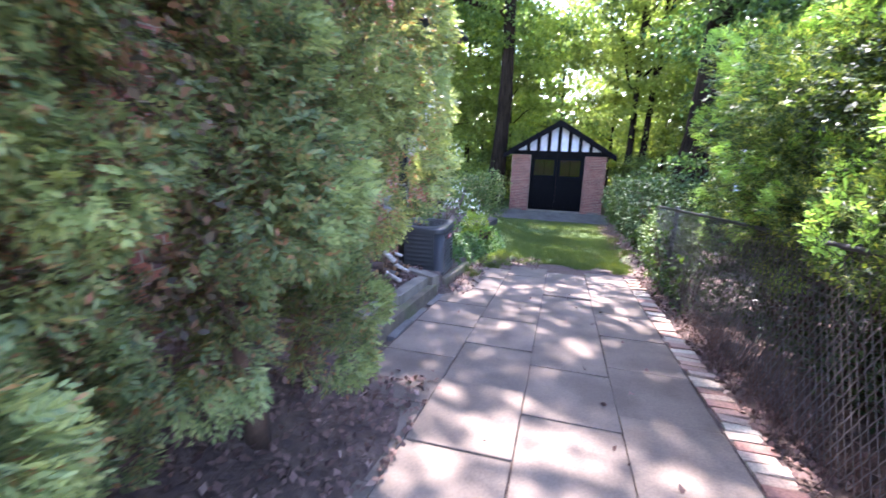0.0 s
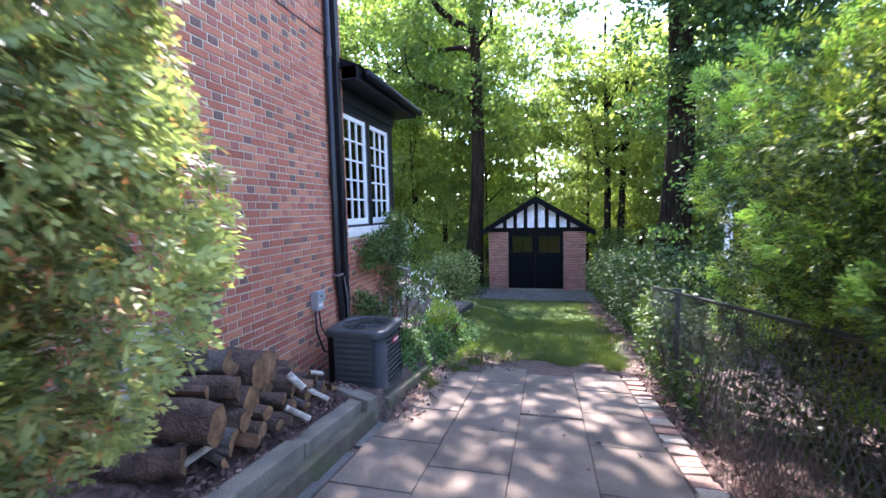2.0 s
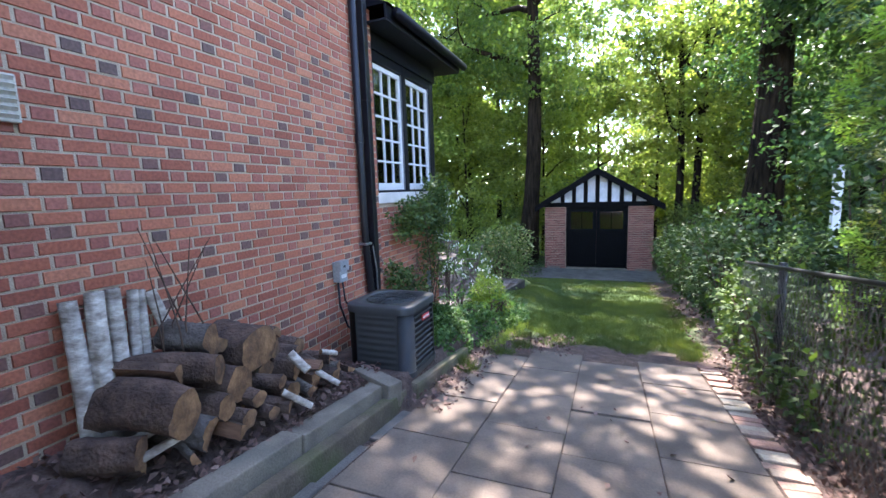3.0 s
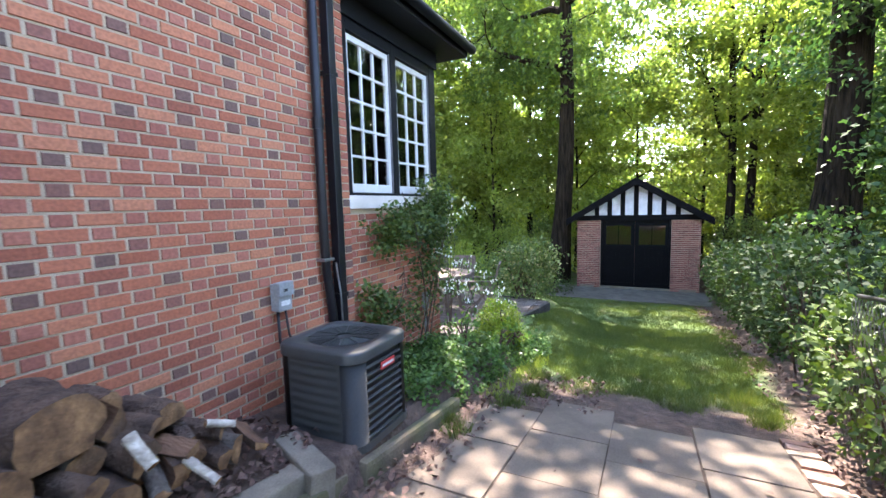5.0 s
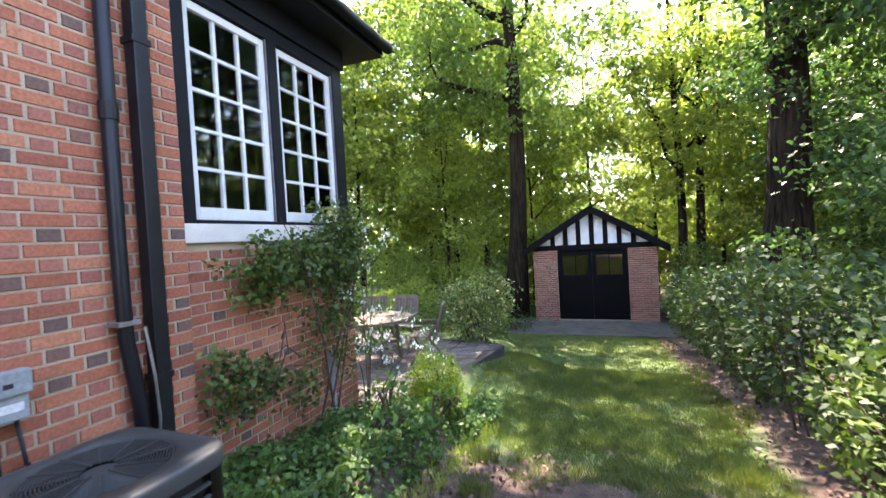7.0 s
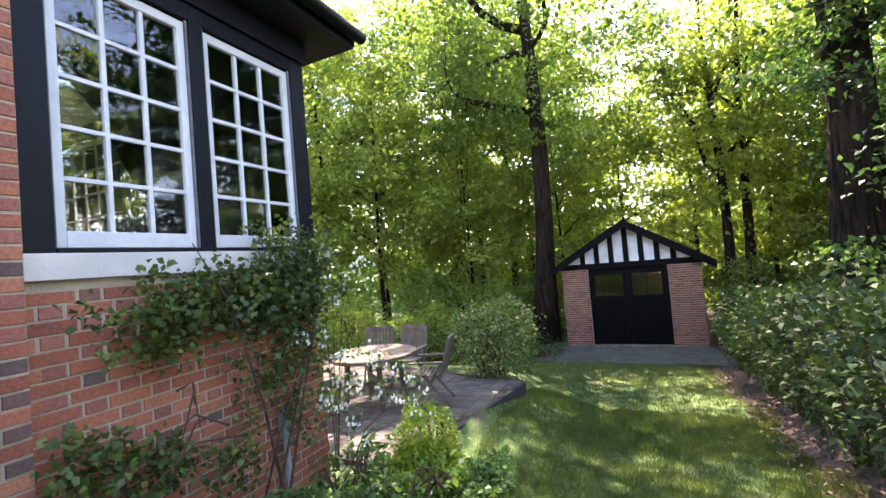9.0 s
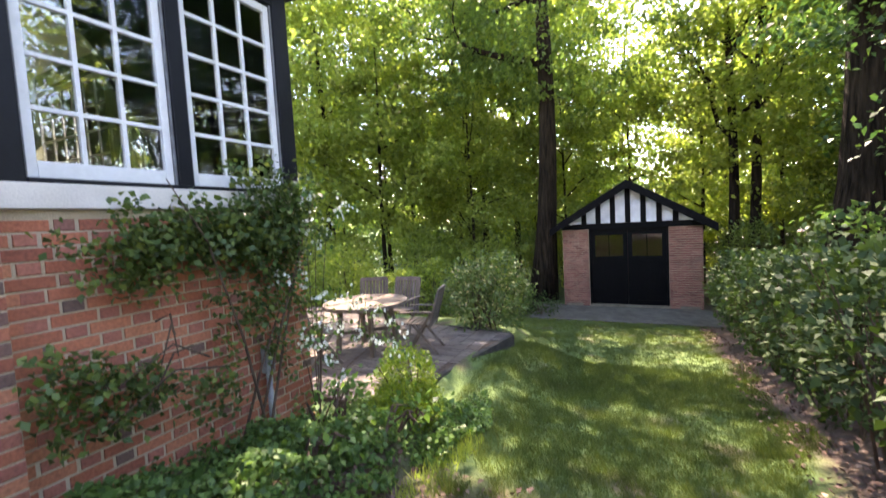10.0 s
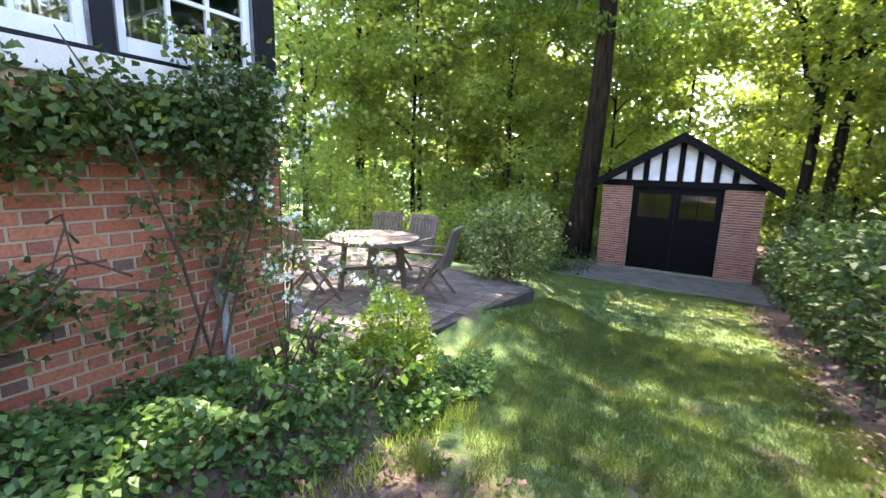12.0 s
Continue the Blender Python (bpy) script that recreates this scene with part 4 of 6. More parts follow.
# ---- broadleaf hedge, shrubs and climbers ----
def shrub(name, label, at, lobes, mat, per_m2, leaf, category="shrub", width=0.6, sigma=0.06, stems=8, up=0.5):
    t = thing(name, label, category, at)
    cs, ws = [], []
    for c, r in lobes:
        n = int(per_m2 * 4.2 * (r[0] * r[1] + r[1] * r[2] + r[0] * r[2]) / 3)
        d = unit(rng.normal(size=(n, 3)))
        lump = 1 + 0.12 * np.sin(d[:, :1] * 7 + d[:, 2:] * 5 + c[0] * 3) + 0.08 * np.sin(d[:, 1:2] * 13 - d[:, 2:] * 9)
        cs.append(np.array(c) + d * np.array(r) * lump * rng.uniform(0.55, 1.0, (n, 1)) ** 0.5 + rng.normal(size=(n, 3)) * sigma)
        ws.append(d)
    c, w = np.concatenate(cs), np.concatenate(ws)
    keep = c[:, 2] > 0.01
    link_mesh("foliage", quads("foliage", leaves(c[keep], leaf, leaf * width, w[keep] * 0.9 + np.array((0, 0, -0.1)), up, 0.7)), M[mat], t)
    bm = bmesh.new()
    for c, r in lobes:
        for _ in range(stems):
            e = Vector((random.uniform(-1, 1) * r[0] * 0.8, random.uniform(-1, 1) * r[1] * 0.8, random.uniform(0, 0.8) * r[2])) + Vector(c)
            f = Vector((c[0] * 0.8 + random.uniform(-0.1, 0.1), c[1] * 0.9 + random.uniform(-0.15, 0.15), -0.05))
            add_tube(bm, [f, f.lerp(e, 0.5) + Vector((0, 0, 0.1)), e], [0.012, 0.009, 0.003], 5, False)
    part("stemwork", bm, "twig", t)["kind"] = "stuff"
    return t


# dark shrubs added to stand for the deep shade under the yew
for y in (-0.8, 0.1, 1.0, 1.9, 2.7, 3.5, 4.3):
    shrub("low_yew", "dark low growth added for the shade under the yew behind the fence", (1.8, y, gz(1.8, y)), [((-0.1, 0, 0.3), (0.46, 0.6, 0.42)), ((0.1, 0.2, 0.65), (0.45, 0.55, 0.42))], "yew_dark", 700, 0.06)
# hedge along the fence, getting taller and tidier towards the garage
shrub("hedge", "dense dark green hedge beside the lawn", (1.5, 12.5, gz(1.5, 12.5)),
      [((0.05 * math.sin(k), -2.6 + k * 0.85, 0.85 - 0.1 * (-2.6 + k * 0.85)), (0.5, 0.62, 0.95)) for k in range(9)], "hedge_leaf", 460, 0.095, "hedge")
shrub("rambling_shrub", "rambling pale-flowered shrub growing over the fence", (1.3, 8.2, gz(1.3, 8.2)),
      [((0.12, 0.6, 0.85), (0.55, 0.75, 0.75)), ((0.2, 1.3, 1.0), (0.6, 0.6, 0.8)), ((0.28, -0.6, 0.6), (0.5, 0.7, 0.65)), ((0.6, 0.2, 1.15), (0.5, 0.8, 0.6))], "hedge_leaf", 460, 0.085)
shrub("creeper", "green creeper covering the chain-link fence", (1.15, 5.9, gz(1.15, 5.9)),
      [((0.05, -1.0, 0.45), (0.32, 0.6, 0.5)), ((-0.02, -0.1, 0.5), (0.36, 0.6, 0.55)), ((0.05, 0.8, 0.5), (0.36, 0.6, 0.6)), ((0.15, 1.5, 0.4), (0.35, 0.5, 0.5))], "creeper_leaf", 720, 0.075, "creeper")
shrub("garden_shrub", "pale-tipped leafy shrub at the corner of the patio", (-2.85, 11.95, -0.9),
      [((0, 0, 0.55), (0.72, 0.65, 0.6)), ((0.1, 0.1, 0.95), (0.62, 0.6, 0.45)), ((-0.2, -0.1, 0.85), (0.5, 0.5, 0.45))], "pale_leaf", 900, 0.075)
shrub("boxwood_ball", "small clipped bright green boxwood", (-2.2, 8.0, gz(-2.2, 8.0)), [((0, 0, 0.36), (0.28, 0.28, 0.34)), ((0.05, -0.1, 0.2), (0.34, 0.3, 0.22))], "box_leaf", 11500, 0.03, sigma=0.01, stems=4)
shrub("perennials", "leafy perennials in the bed by the wall", (-2.3, 6.6, gz(-2.3, 6.6)),
      [((-0.3, 0.9, 0.02), (0.25, 0.35, 0.18)), ((0.1, 0.2, 0.0), (0.32, 0.4, 0.12)), ((0.05, -0.6, 0.0), (0.3, 0.35, 0.1)), ((0.5, 0.9, -0.05), (0.22, 0.25, 0.2))], "ivy_leaf", 900, 0.07)
shrub("low_shrub", "low shrub beside the garage apron", (-3.4, 18.6, gz(-3.4, 18.6)), [((0, 0, 0.3), (0.55, 0.5, 0.4))], "hedge_leaf", 400, 0.08)
for x, y, r, h, m in ((-5.5, 16.9, 1.0, 1.3, "wood_leaf"), (-7.2, 17.6, 1.2, 1.8, "bright_leaf"), (-9.0, 16.0, 1.1, 1.6, "bright_leaf"), (-4.4, 18.4, 0.8, 1.1, "wood_leaf"), (2.6, 19.5, 0.9, 1.4, "hedge_leaf"), (3.4, 14.5, 1.0, 1.5, "hedge_leaf"), (3.2, 11.5, 0.9, 1.5, "wood_leaf"), (-6.3, 13.4, 0.6, 0.6, "pale_leaf"), (-8.4, 14.4, 1.1, 2.0, "bright_leaf"), (-10.2, 14.8, 1.3, 3.0, "bright_leaf"), (-7.0, 15.2, 0.9, 1.4, "bright_leaf"), (-12.6, 13.2, 1.5, 3.2, "bright_leaf"), (3.4, 8.6, 1.0, 1.3, "hedge_leaf"), (2.55, 7.8, 0.45, 2.9, "hedge_leaf"), (3.2, 6.2, 1.0, 1.4, "hedge_leaf"), (2.9, 0.6, 1.0, 1.6, "hedge_leaf"), (2.7, 2.3, 0.9, 1.5, "hedge_leaf"), (2.8, 4.0, 1.0, 1.5, "hedge_leaf"), (-6.2, 20.6, 1.3, 2.4, "bright_leaf"), (-8.8, 19.8, 1.4, 2.4, "bright_leaf"), (-11.5, 18.4, 1.5, 2.8, "bright_leaf"), (-5.0, 23.6, 1.3, 2.6, "wood_leaf"), (2.6, 21.6, 1.0, 2.6, "wood_leaf"), (4.6, 20.6, 1.3, 2.4, "wood_leaf"), (6.8, 18.0, 1.4, 2.2, "hedge_leaf"), (5.6, 14.6, 1.2, 1.8, "wood_leaf"), (-13.5, 14.5, 1.5, 2.2, "wood_leaf"), (-3.4, 24.6, 1.0, 3.0, "bright_leaf")):
    shrub("border_shrub", "leafy border shrub at the edge of the lawn", (x, y, gz(x, y)), [((0, 0, h * 0.5), (r, r * 0.9, h * 0.55)), ((0.3, 0.2, h * 0.7), (r * 0.6, r * 0.7, h * 0.4))], m, 260, 0.12)

# ---- beside the house: pipes, meter box, cooling unit, logs ----
downspout = thing("downspout", "square black downspout fixed to the brick wall", "pipe")
part("pipe", box(WALL_X + 0.012, WALL_X + 0.092, 5.315, 5.40, -0.12, 6.5, 0.008), "pipe", downspout)
for z in (0.55, 2.4, 4.3):
    part("strap", box(WALL_X + 0.001, WALL_X + 0.097, 5.305, 5.41, z, z + 0.035), "pipe", downspout)
part("shoe", tube([(WALL_X + 0.05, 5.36, -0.08), (WALL_X + 0.08, 5.37, -0.16), (WALL_X + 0.18, 5.39, -0.2)], 0.04, 8), "pipe", downspout)
soil_pipe = thing("drain_pipe", "round black drain pipe with a silver strap", "pipe")
part("pipe", tube([(WALL_X + 0.05, 5.19, 6.5), (WALL_X + 0.05, 5.19, 1.1), (WALL_X + 0.052, 5.195, 0.8), (WALL_X + 0.055, 5.24, 0.45), (WALL_X + 0.055, 5.26, -0.15)], 0.038, 12), "pipe", soil_pipe, smooth=True)
for z in (1.95, 3.4):
    part("collar", tube([(WALL_X + 0.05, 5.19, z), (WALL_X + 0.05, 5.19, z + 0.09)], 0.046, 12), "pipe", soil_pipe)
part("strap", box(WALL_X + 0.002, WALL_X + 0.095, 5.135, 5.25, 0.88, 0.905, 0.003), "metal", soil_pipe, "silver strap")
hose = part("cable", tube([(WALL_X + 0.09, 5.27, 0.86), (WALL_X + 0.11, 5.29, 0.6), (WALL_X + 0.10, 5.31, 0.35), (WALL_X + 0.10, 5.29, 0.15)], 0.008, 6), "metal", soil_pipe, "grey cable")

isolator = thing("isolator_box", "grey electrical isolator box on the brick wall", "electrical box")
part("body", box(WALL_X + 0.001, WALL_X + 0.085, 4.645, 4.77, 0.58, 0.78, 0.008), "box_grey", isolator)
part("cover", box(WALL_X + 0.04, WALL_X + 0.105, 4.637, 4.778, 0.69, 0.792, 0.008), "box_grey", isolator)
part("label_plate", box(WALL_X + 0.0855, WALL_X + 0.088, 4.665, 4.75, 0.62, 0.655), "badge_white", isolator)
part("switch", box(WALL_X + 0.1055, WALL_X + 0.11, 4.68, 4.71, 0.725, 0.745), "fence", isolator)
part("conduit", tube([(WALL_X + 0.04, 4.67, 0.58), (WALL_X + 0.045, 4.67, 0.35), (WALL_X + 0.09, 4.72, 0.12), (WALL_X + 0.22, 4.76, 0.05)], 0.011, 8), "pipe", isolator, smooth=True)
part("conduit", tube([(WALL_X + 0.04, 4.74, 0.58), (WALL_X + 0.045, 4.76, 0.38), (WALL_X + 0.1, 4.83, 0.2), (WALL_X + 0.25, 4.84, 0.14)], 0.009, 8), "pipe", isolator, smooth=True)
wire = thing("wall_cable", "thin black cable along the brick wall", "cable")
part("cable", tube([(WALL_X + 0.008, 2.2, 3.66), (WALL_X + 0.008, 3.6, 3.62), (WALL_X + 0.008, 5.13, 3.64)], 0.006, 6), "pipe", wire)


def rounded_ring(w, d, r, z, n=6):
    out = []
    for cx, cy, a0 in ((w - r, d - r, 0), (r - w, d - r, 90), (r - w, r - d, 180), (w - r, r - d, 270)):
        for i in range(n + 1):
            a = radians(a0 + 90 * i / n)
            out.append((cx + r * math.cos(a), cy + r * math.sin(a), z))
    return out


def add_prism(bm, rings):
    vs = [[bm.verts.new(p) for p in r] for r in rings]
    n = len(vs[0])
    for a, b in zip(vs, vs[1:]):
        for i in range(n):
            bm.faces.new((a[i], a[(i + 1) % n], b[(i + 1) % n], b[i]))
    return vs


AC = (-2.215, 4.735)
AC_W, AC_D, AC_Z0, AC_H = 0.325, 0.315, -0.20, 0.645
ac = thing("air_conditioner", "dark grey outdoor air conditioning unit with louvred sides", "air conditioner", (AC[0], AC[1], AC_Z0))
bm = bmesh.new()
add_prism(bm, [rounded_ring(AC_W - 0.03, AC_D - 0.03, 0.1, 0.03), rounded_ring(AC_W - 0.03, AC_D - 0.03, 0.1, AC_H - 0.06)])
part("coil", bm, "ac_dark", ac, "black finned coil")
bm = bmesh.new()
vs = add_prism(bm, [rounded_ring(AC_W + 0.005, AC_D + 0.005, 0.11, 0.0), rounded_ring(AC_W + 0.005, AC_D + 0.005, 0.11, 0.05)])
bm.faces.new(vs[1])
part("base_pan", bm, "ac_body", ac)
for sx, sy in ((1, 1), (-1, 1), (-1, -1), (1, -1)):
    bm = bmesh.new()
    ring = [(sx * (AC_W - 0.115 + 0.115 * math.cos(a)), sy * (AC_D - 0.115 + 0.115 * math.sin(a))) for a in np.linspace(0, math.pi / 2, 7)]
    lo, hi = [bm.verts.new((x, y, 0.05)) for x, y in ring], [bm.verts.new((x, y, AC_H - 0.07)) for x, y in ring]
    for i in range(6):
        bm.faces.new((lo[i], lo[i + 1], hi[i + 1], hi[i]))
    bmesh.ops.solidify(bm, geom=bm.faces[:], thickness=0.006)
    part("corner_post", bm, "ac_body", ac, smooth=True)
for k in range(10):
    z = 0.075 + k * (AC_H - 0.17) / 9.5
    for sx in (1, -1):
        part("louvre", box(-0.01, 0.01, -AC_D + 0.115, AC_D - 0.115, -0.0045, 0.0045, 0.002, pose(sx * (AC_W - 0.006), 0, z, 0, 15 * sx, 0)), "ac_body", ac)
    part("louvre", box(-AC_W + 0.115, AC_W - 0.115, -0.012, 0.012, -0.004, 0.004, 0.002, pose(0, AC_D - 0.006, z, -35, 0, 0)), "ac_body", ac)
bm = bmesh.new()
cols = []
for i in range(73):
    z = 0.05 + (AC_H - 0.12) * i / 72
    y = -AC_D - 0.002 + 0.009 * (math.cos(i * 2 * math.pi / 8) if 4 <= i <= 68 else 1)
    cols.append([bm.verts.new((x, y if abs(x) < AC_W - 0.15 else -AC_D + 0.002, z)) for x in (-AC_W + 0.11, -AC_W + 0.15, 0, AC_W - 0.15, AC_W - 0.11)])
for a, b in zip(cols, cols[1:]):
    for i in range(4):
        bm.faces.new((a[i], a[i + 1], b[i + 1], b[i]))
part("access_panel", bm, "ac_body", ac, "ribbed steel panel", smooth=True)
bm = bmesh.new()
outer = [rounded_ring(AC_W + 0.008, AC_D + 0.008, 0.12, AC_H - 0.07), rounded_ring(AC_W + 0.01, AC_D + 0.01, 0.122, AC_H - 0.016), rounded_ring(AC_W + 0.004, AC_D + 0.004, 0.12, AC_H - 0.005), rounded_ring(AC_W - 0.008, AC_D - 0.008, 0.115, AC_H), rounded_ring(AC_W - 0.04, AC_D - 0.04, 0.11, AC_H + 0.003)]
inner = [((0.25 * math.cos(a)), 0.245 * math.sin(a), AC_H + 0.004) for a in (radians(v) for c in (0, 90, 180, 270) for v in np.linspace(c, c + 90, 7))]
deep = [(x * 0.96, y * 0.96, AC_H - 0.05) for x, y, z in inner]
add_prism(bm, outer + [inner, deep])
part("lid", bm, "ac_body", ac, smooth=True)
bm = bmesh.new()
for r in np.linspace(0.07, 0.24, 16):
    pts = [(r * math.cos(a), r * 0.98 * math.sin(a), AC_H - 0.004) for a in np.linspace(0, 2 * math.pi, 28)]
    add_tube(bm, pts, 0.003, 4, False)
for k in range(12):
    a = k * math.pi / 6
    add_tube(bm, [(0.05 * math.cos(a), 0.05 * math.sin(a), AC_H), (0.245 * math.cos(a), 0.24 * math.sin(a), AC_H)], 0.0035, 4, False)
part("grille", bm, "ac_body", ac, "round wire fan grille")
part("fan_hub", tube([(0, 0, AC_H - 0.13), (0, 0, AC_H - 0.012)], 0.06, 14), "ac_body", ac)
for k in range(3):
    part("fan_blade", box(0.05, 0.22, -0.06, 0.06, -0.003, 0.003, 0, pose(0, 0, AC_H - 0.09, 18, 0, 120 * k)), "ac_dark", ac)
badge = part("badge", box(AC_W + 0.004, AC_W + 0.012, -0.06, 0.10, AC_H - 0.18, AC_H - 0.13, 0.004), "red", ac, "red maker's badge")
part("badge_bar", box(AC_W + 0.0125, AC_W + 0.014, -0.045, 0.085, AC_H - 0.163, AC_H - 0.147), "badge_white", badge)
solid("equipment_pad", "grey concrete pad under the cooling unit", box(AC[0] - 0.30, AC[0] + 0.30, AC[1] - 0.29, AC[1] + 0.29, -1.0, AC_Z0 - 0.001, 0.012), "apron", "pad")
solid("side_landing", "grey concrete landing along the house wall", box(WALL_X + 0.004, -2.15, -0.4, 2.12, -0.3, 0.20, 0.02), "concrete", "landing")


def log(label, a, b, r, bark="log_bark", split=0.0, group="stacked logs"):
    """A log from a to b: bark, a cut face at each end, and where split (a share of the round taken away) a torn flat face."""
    a, b = Vector(a), Vector(b)
    d = (b - a).normalized()
    t = thing("log", label, "log", a, group)
    u = d.orthogonal().normalized()
    v = d.cross(u)
    n, m = 18, 9
    ph, turn = random.uniform(0, 6), random.uniform(0, 6.28)
    gap = split * 2 * math.pi
    angs = [turn + gap / 2 + (2 * math.pi - gap) * k / (n - 1 if split else n) for k in range(n)]
    wob = [1 + 0.09 * math.sin(2 * q + ph) + 0.05 * math.sin(5 * q + 2 * ph) + random.uniform(-0.06, 0.06) for q in angs]
    bend = (u * math.cos(ph) + v * math.sin(ph)) * r * random.uniform(0.0, 0.25)
    rings = []
    for i in range(m):
        w = i / (m - 1)
        p = d * (b - a).length * w + bend * 4 * w * (1 - w)
        rr = r * (1.06 - 0.12 * w + random.uniform(-0.03, 0.03))
        ring = [p + rr * (wob[k] + random.uniform(-0.045, 0.045)) * (math.cos(q) * u + math.sin(q) * v) for k, q in enumerate(angs)]
        if split:
            mid = (ring[0] + ring[-1]) / 2
            ring.append(mid.lerp(p, 0.65 if split < 0.45 else 0.1) + Vector((random.uniform(-1, 1), random.uniform(-1, 1), random.uniform(-1, 1))) * r * 0.06)
        rings.append(ring)
    k = len(rings[0])
    skin = range(n - 1) if split else range(n)

    def strip(cols):
        bm = bmesh.new()
        vs = [[bm.verts.new(p) for p in ring] for ring in rings]
        for s, q in zip(vs, vs[1:]):
            for c in cols:
                bm.faces.new((s[c], s[(c + 1) % k], q[(c + 1) % k], q[c]))
        bmesh.ops.delete(bm, geom=[x for x in bm.verts if not x.link_faces], context="VERTS")
        return bm

    part("bark", strip(skin), bark, t, smooth=True)
    if split:
        part("split_face", strip((n - 1, n)), "split_wood", t, "torn split face")
    for ring, s in ((rings[0][::-1], -1), (rings[-1], 1)):
        bm = bmesh.new()
        c = bm.verts.new(sum(ring, Vector()) / k + d * s * 0.006)
        vs = [bm.verts.new(p + d * s * 0.001) for p in ring]
        for q in range(k):
            bm.faces.new((c, vs[q], vs[(q + 1) % k]))
        part("cut_end", bm, "log_end", t, "sawn pale brown end")
    return t


bed = lambda y: gz(-2.5, y) - 0.01
for y0, y1, h, r, off in ((2.40, 2.48, 0.76, 0.036, 0.20), (2.47, 2.59, 0.79, 0.05, 0.22), (2.58, 2.68, 0.80, 0.04, 0.18), (2.66, 2.79, 0.78, 0.026, 0.14), (2.74, 2.83, 0.78, 0.026, 0.15), (3.02, 2.87, 0.80, 0.036, 0.17)):
    log("white birch log standing against the brick wall", (WALL_X + r + off, y0, bed(y0) + 0.01), (WALL_X + r + 0.012, y1, bed(y0) + h), r, "birch", group="birch logs against the wall")
log("thin brown pole standing against the brick wall", (WALL_X + 0.2, 2.53, bed(2.5)), (WALL_X + 0.05, 2.62, bed(2.5) + 0.5), 0.024, group="birch logs against the wall")
# big rounds, with their front ends: x, y, height of the centre, radius, length, skew, split
for x, y, z, r, l, sk, sp in ((-2.20, 2.61, 0.40, 0.118, 0.42, 0.10, 0.0), (-2.25, 2.86, 0.52, 0.080, 0.40, 0.22, 0.0), (-2.40, 2.98, 0.63, 0.100, 0.34, 0.05, 0.3), (-2.33, 3.22, 0.50, 0.150, 0.36, 0.02, 0.0),
                              (-2.28, 3.01, 0.36, 0.115, 0.40, 0.08, 0.0), (-2.20, 2.84, 0.32, 0.070, 0.40, 0.05, 0.0), (-2.20, 3.06, 0.26, 0.050, 0.40, -0.04, 0.0), (-2.15, 2.93, 0.21, 0.058, 0.40, 0.04, 0.0),
                              (-2.20, 2.74, 0.22, 0.085, 0.42, 0.08, 0.5), (-2.20, 3.25, 0.28, 0.045, 0.40, 0.1, 0.0), (-2.14, 3.10, 0.16, 0.040, 0.36, -0.05, 0.0), (-2.25, 3.46, 0.26, 0.080, 0.40, 0.06, 0.4),
                              (-2.42, 3.66, 0.29, 0.100, 0.30, 0.06, 0.5), (-2.30, 3.70, 0.17, 0.070, 0.36, -0.08, 0.35), (-2.25, 3.90, 0.07, 0.070, 0.36, 0.1, 0.5), (-2.30, 2.48, 0.26, 0.095, 0.30, 0.12, 0.55),
                              (-2.40, 3.42, 0.41, 0.075, 0.32, 0.12, 0.4), (-2.20, 3.34, 0.18, 0.060, 0.42, 0.0, 0.0), (-2.22, 3.55, 0.14, 0.062, 0.38, -0.1, 0.4), (-2.35, 3.13, 0.20, 0.075, 0.38, 0.0, 0.0),
                              (-2.35, 2.70, 0.53, 0.062, 0.34, 0.16, 0.45), (-2.36, 2.90, 0.22, 0.080, 0.36, 0.0, 0.0), (-2.42, 3.52, 0.16, 0.085, 0.3, 0.0, 0.0), (-2.38, 3.30, 0.30, 0.08, 0.34, 0.03, 0.0), (-2.15, 2.62, 0.19, 0.045, 0.3, -0.12, 0.6),
                              (-2.2, 3.62, 0.24, 0.045, 0.3, 0.05, 0.5), (-2.18, 3.78, 0.10, 0.05, 0.3, -0.06, 0.4), (-2.34, 3.56, 0.33, 0.055, 0.28, 0.1, 0.5), (-2.28, 3.84, 0.19, 0.05, 0.3, 0.12, 0.55), (-2.2, 4.0, 0.06, 0.045, 0.28, -0.08, 0.5),
                              (-2.12, 2.84, 0.19, 0.04, 0.3, 0.02, 0.5), (-2.12, 3.22, 0.14, 0.045, 0.3, 0.1, 0.55), (-2.36, 3.4, 0.52, 0.05, 0.26, 0.02, 0.5), (-2.13, 3.44, 0.13, 0.04, 0.26, -0.1, 0.4)):
    log("brown firewood log stacked against the wall" if not sp else "split brown firewood log stacked against the wall", (max(x - l, WALL_X + r), y - sk, z + random.uniform(-0.01, 0.03)), (x, y, z), r, random.choice(("log_bark", "log_bark", "grey_bark")), sp)
for p, q, r in (((-2.16, 3.2, 0.24), (-2.03, 3.3, 0.12), 0.022), ((-2.26, 3.4, 0.4), (-2.14, 3.42, 0.29), 0.026), ((-2.22, 3.6, 0.2), (-2.06, 3.64, 0.11), 0.02), ((-2.42, 2.42, 0.29), (-2.3, 2.62, 0.37), 0.024), ((-2.3, 2.44, 0.25), (-2.22, 2.6, 0.3), 0.02), ((-2.3, 3.76, 0.27), (-2.25, 3.88, 0.22), 0.02)):
    log("thin white birch branch on the log pile", p, q, r, "birch")
sticks = thing("dead_branches", "dry dark twigs standing in the log pile", "branches", (-2.55, 2.9, bed(2.9)))
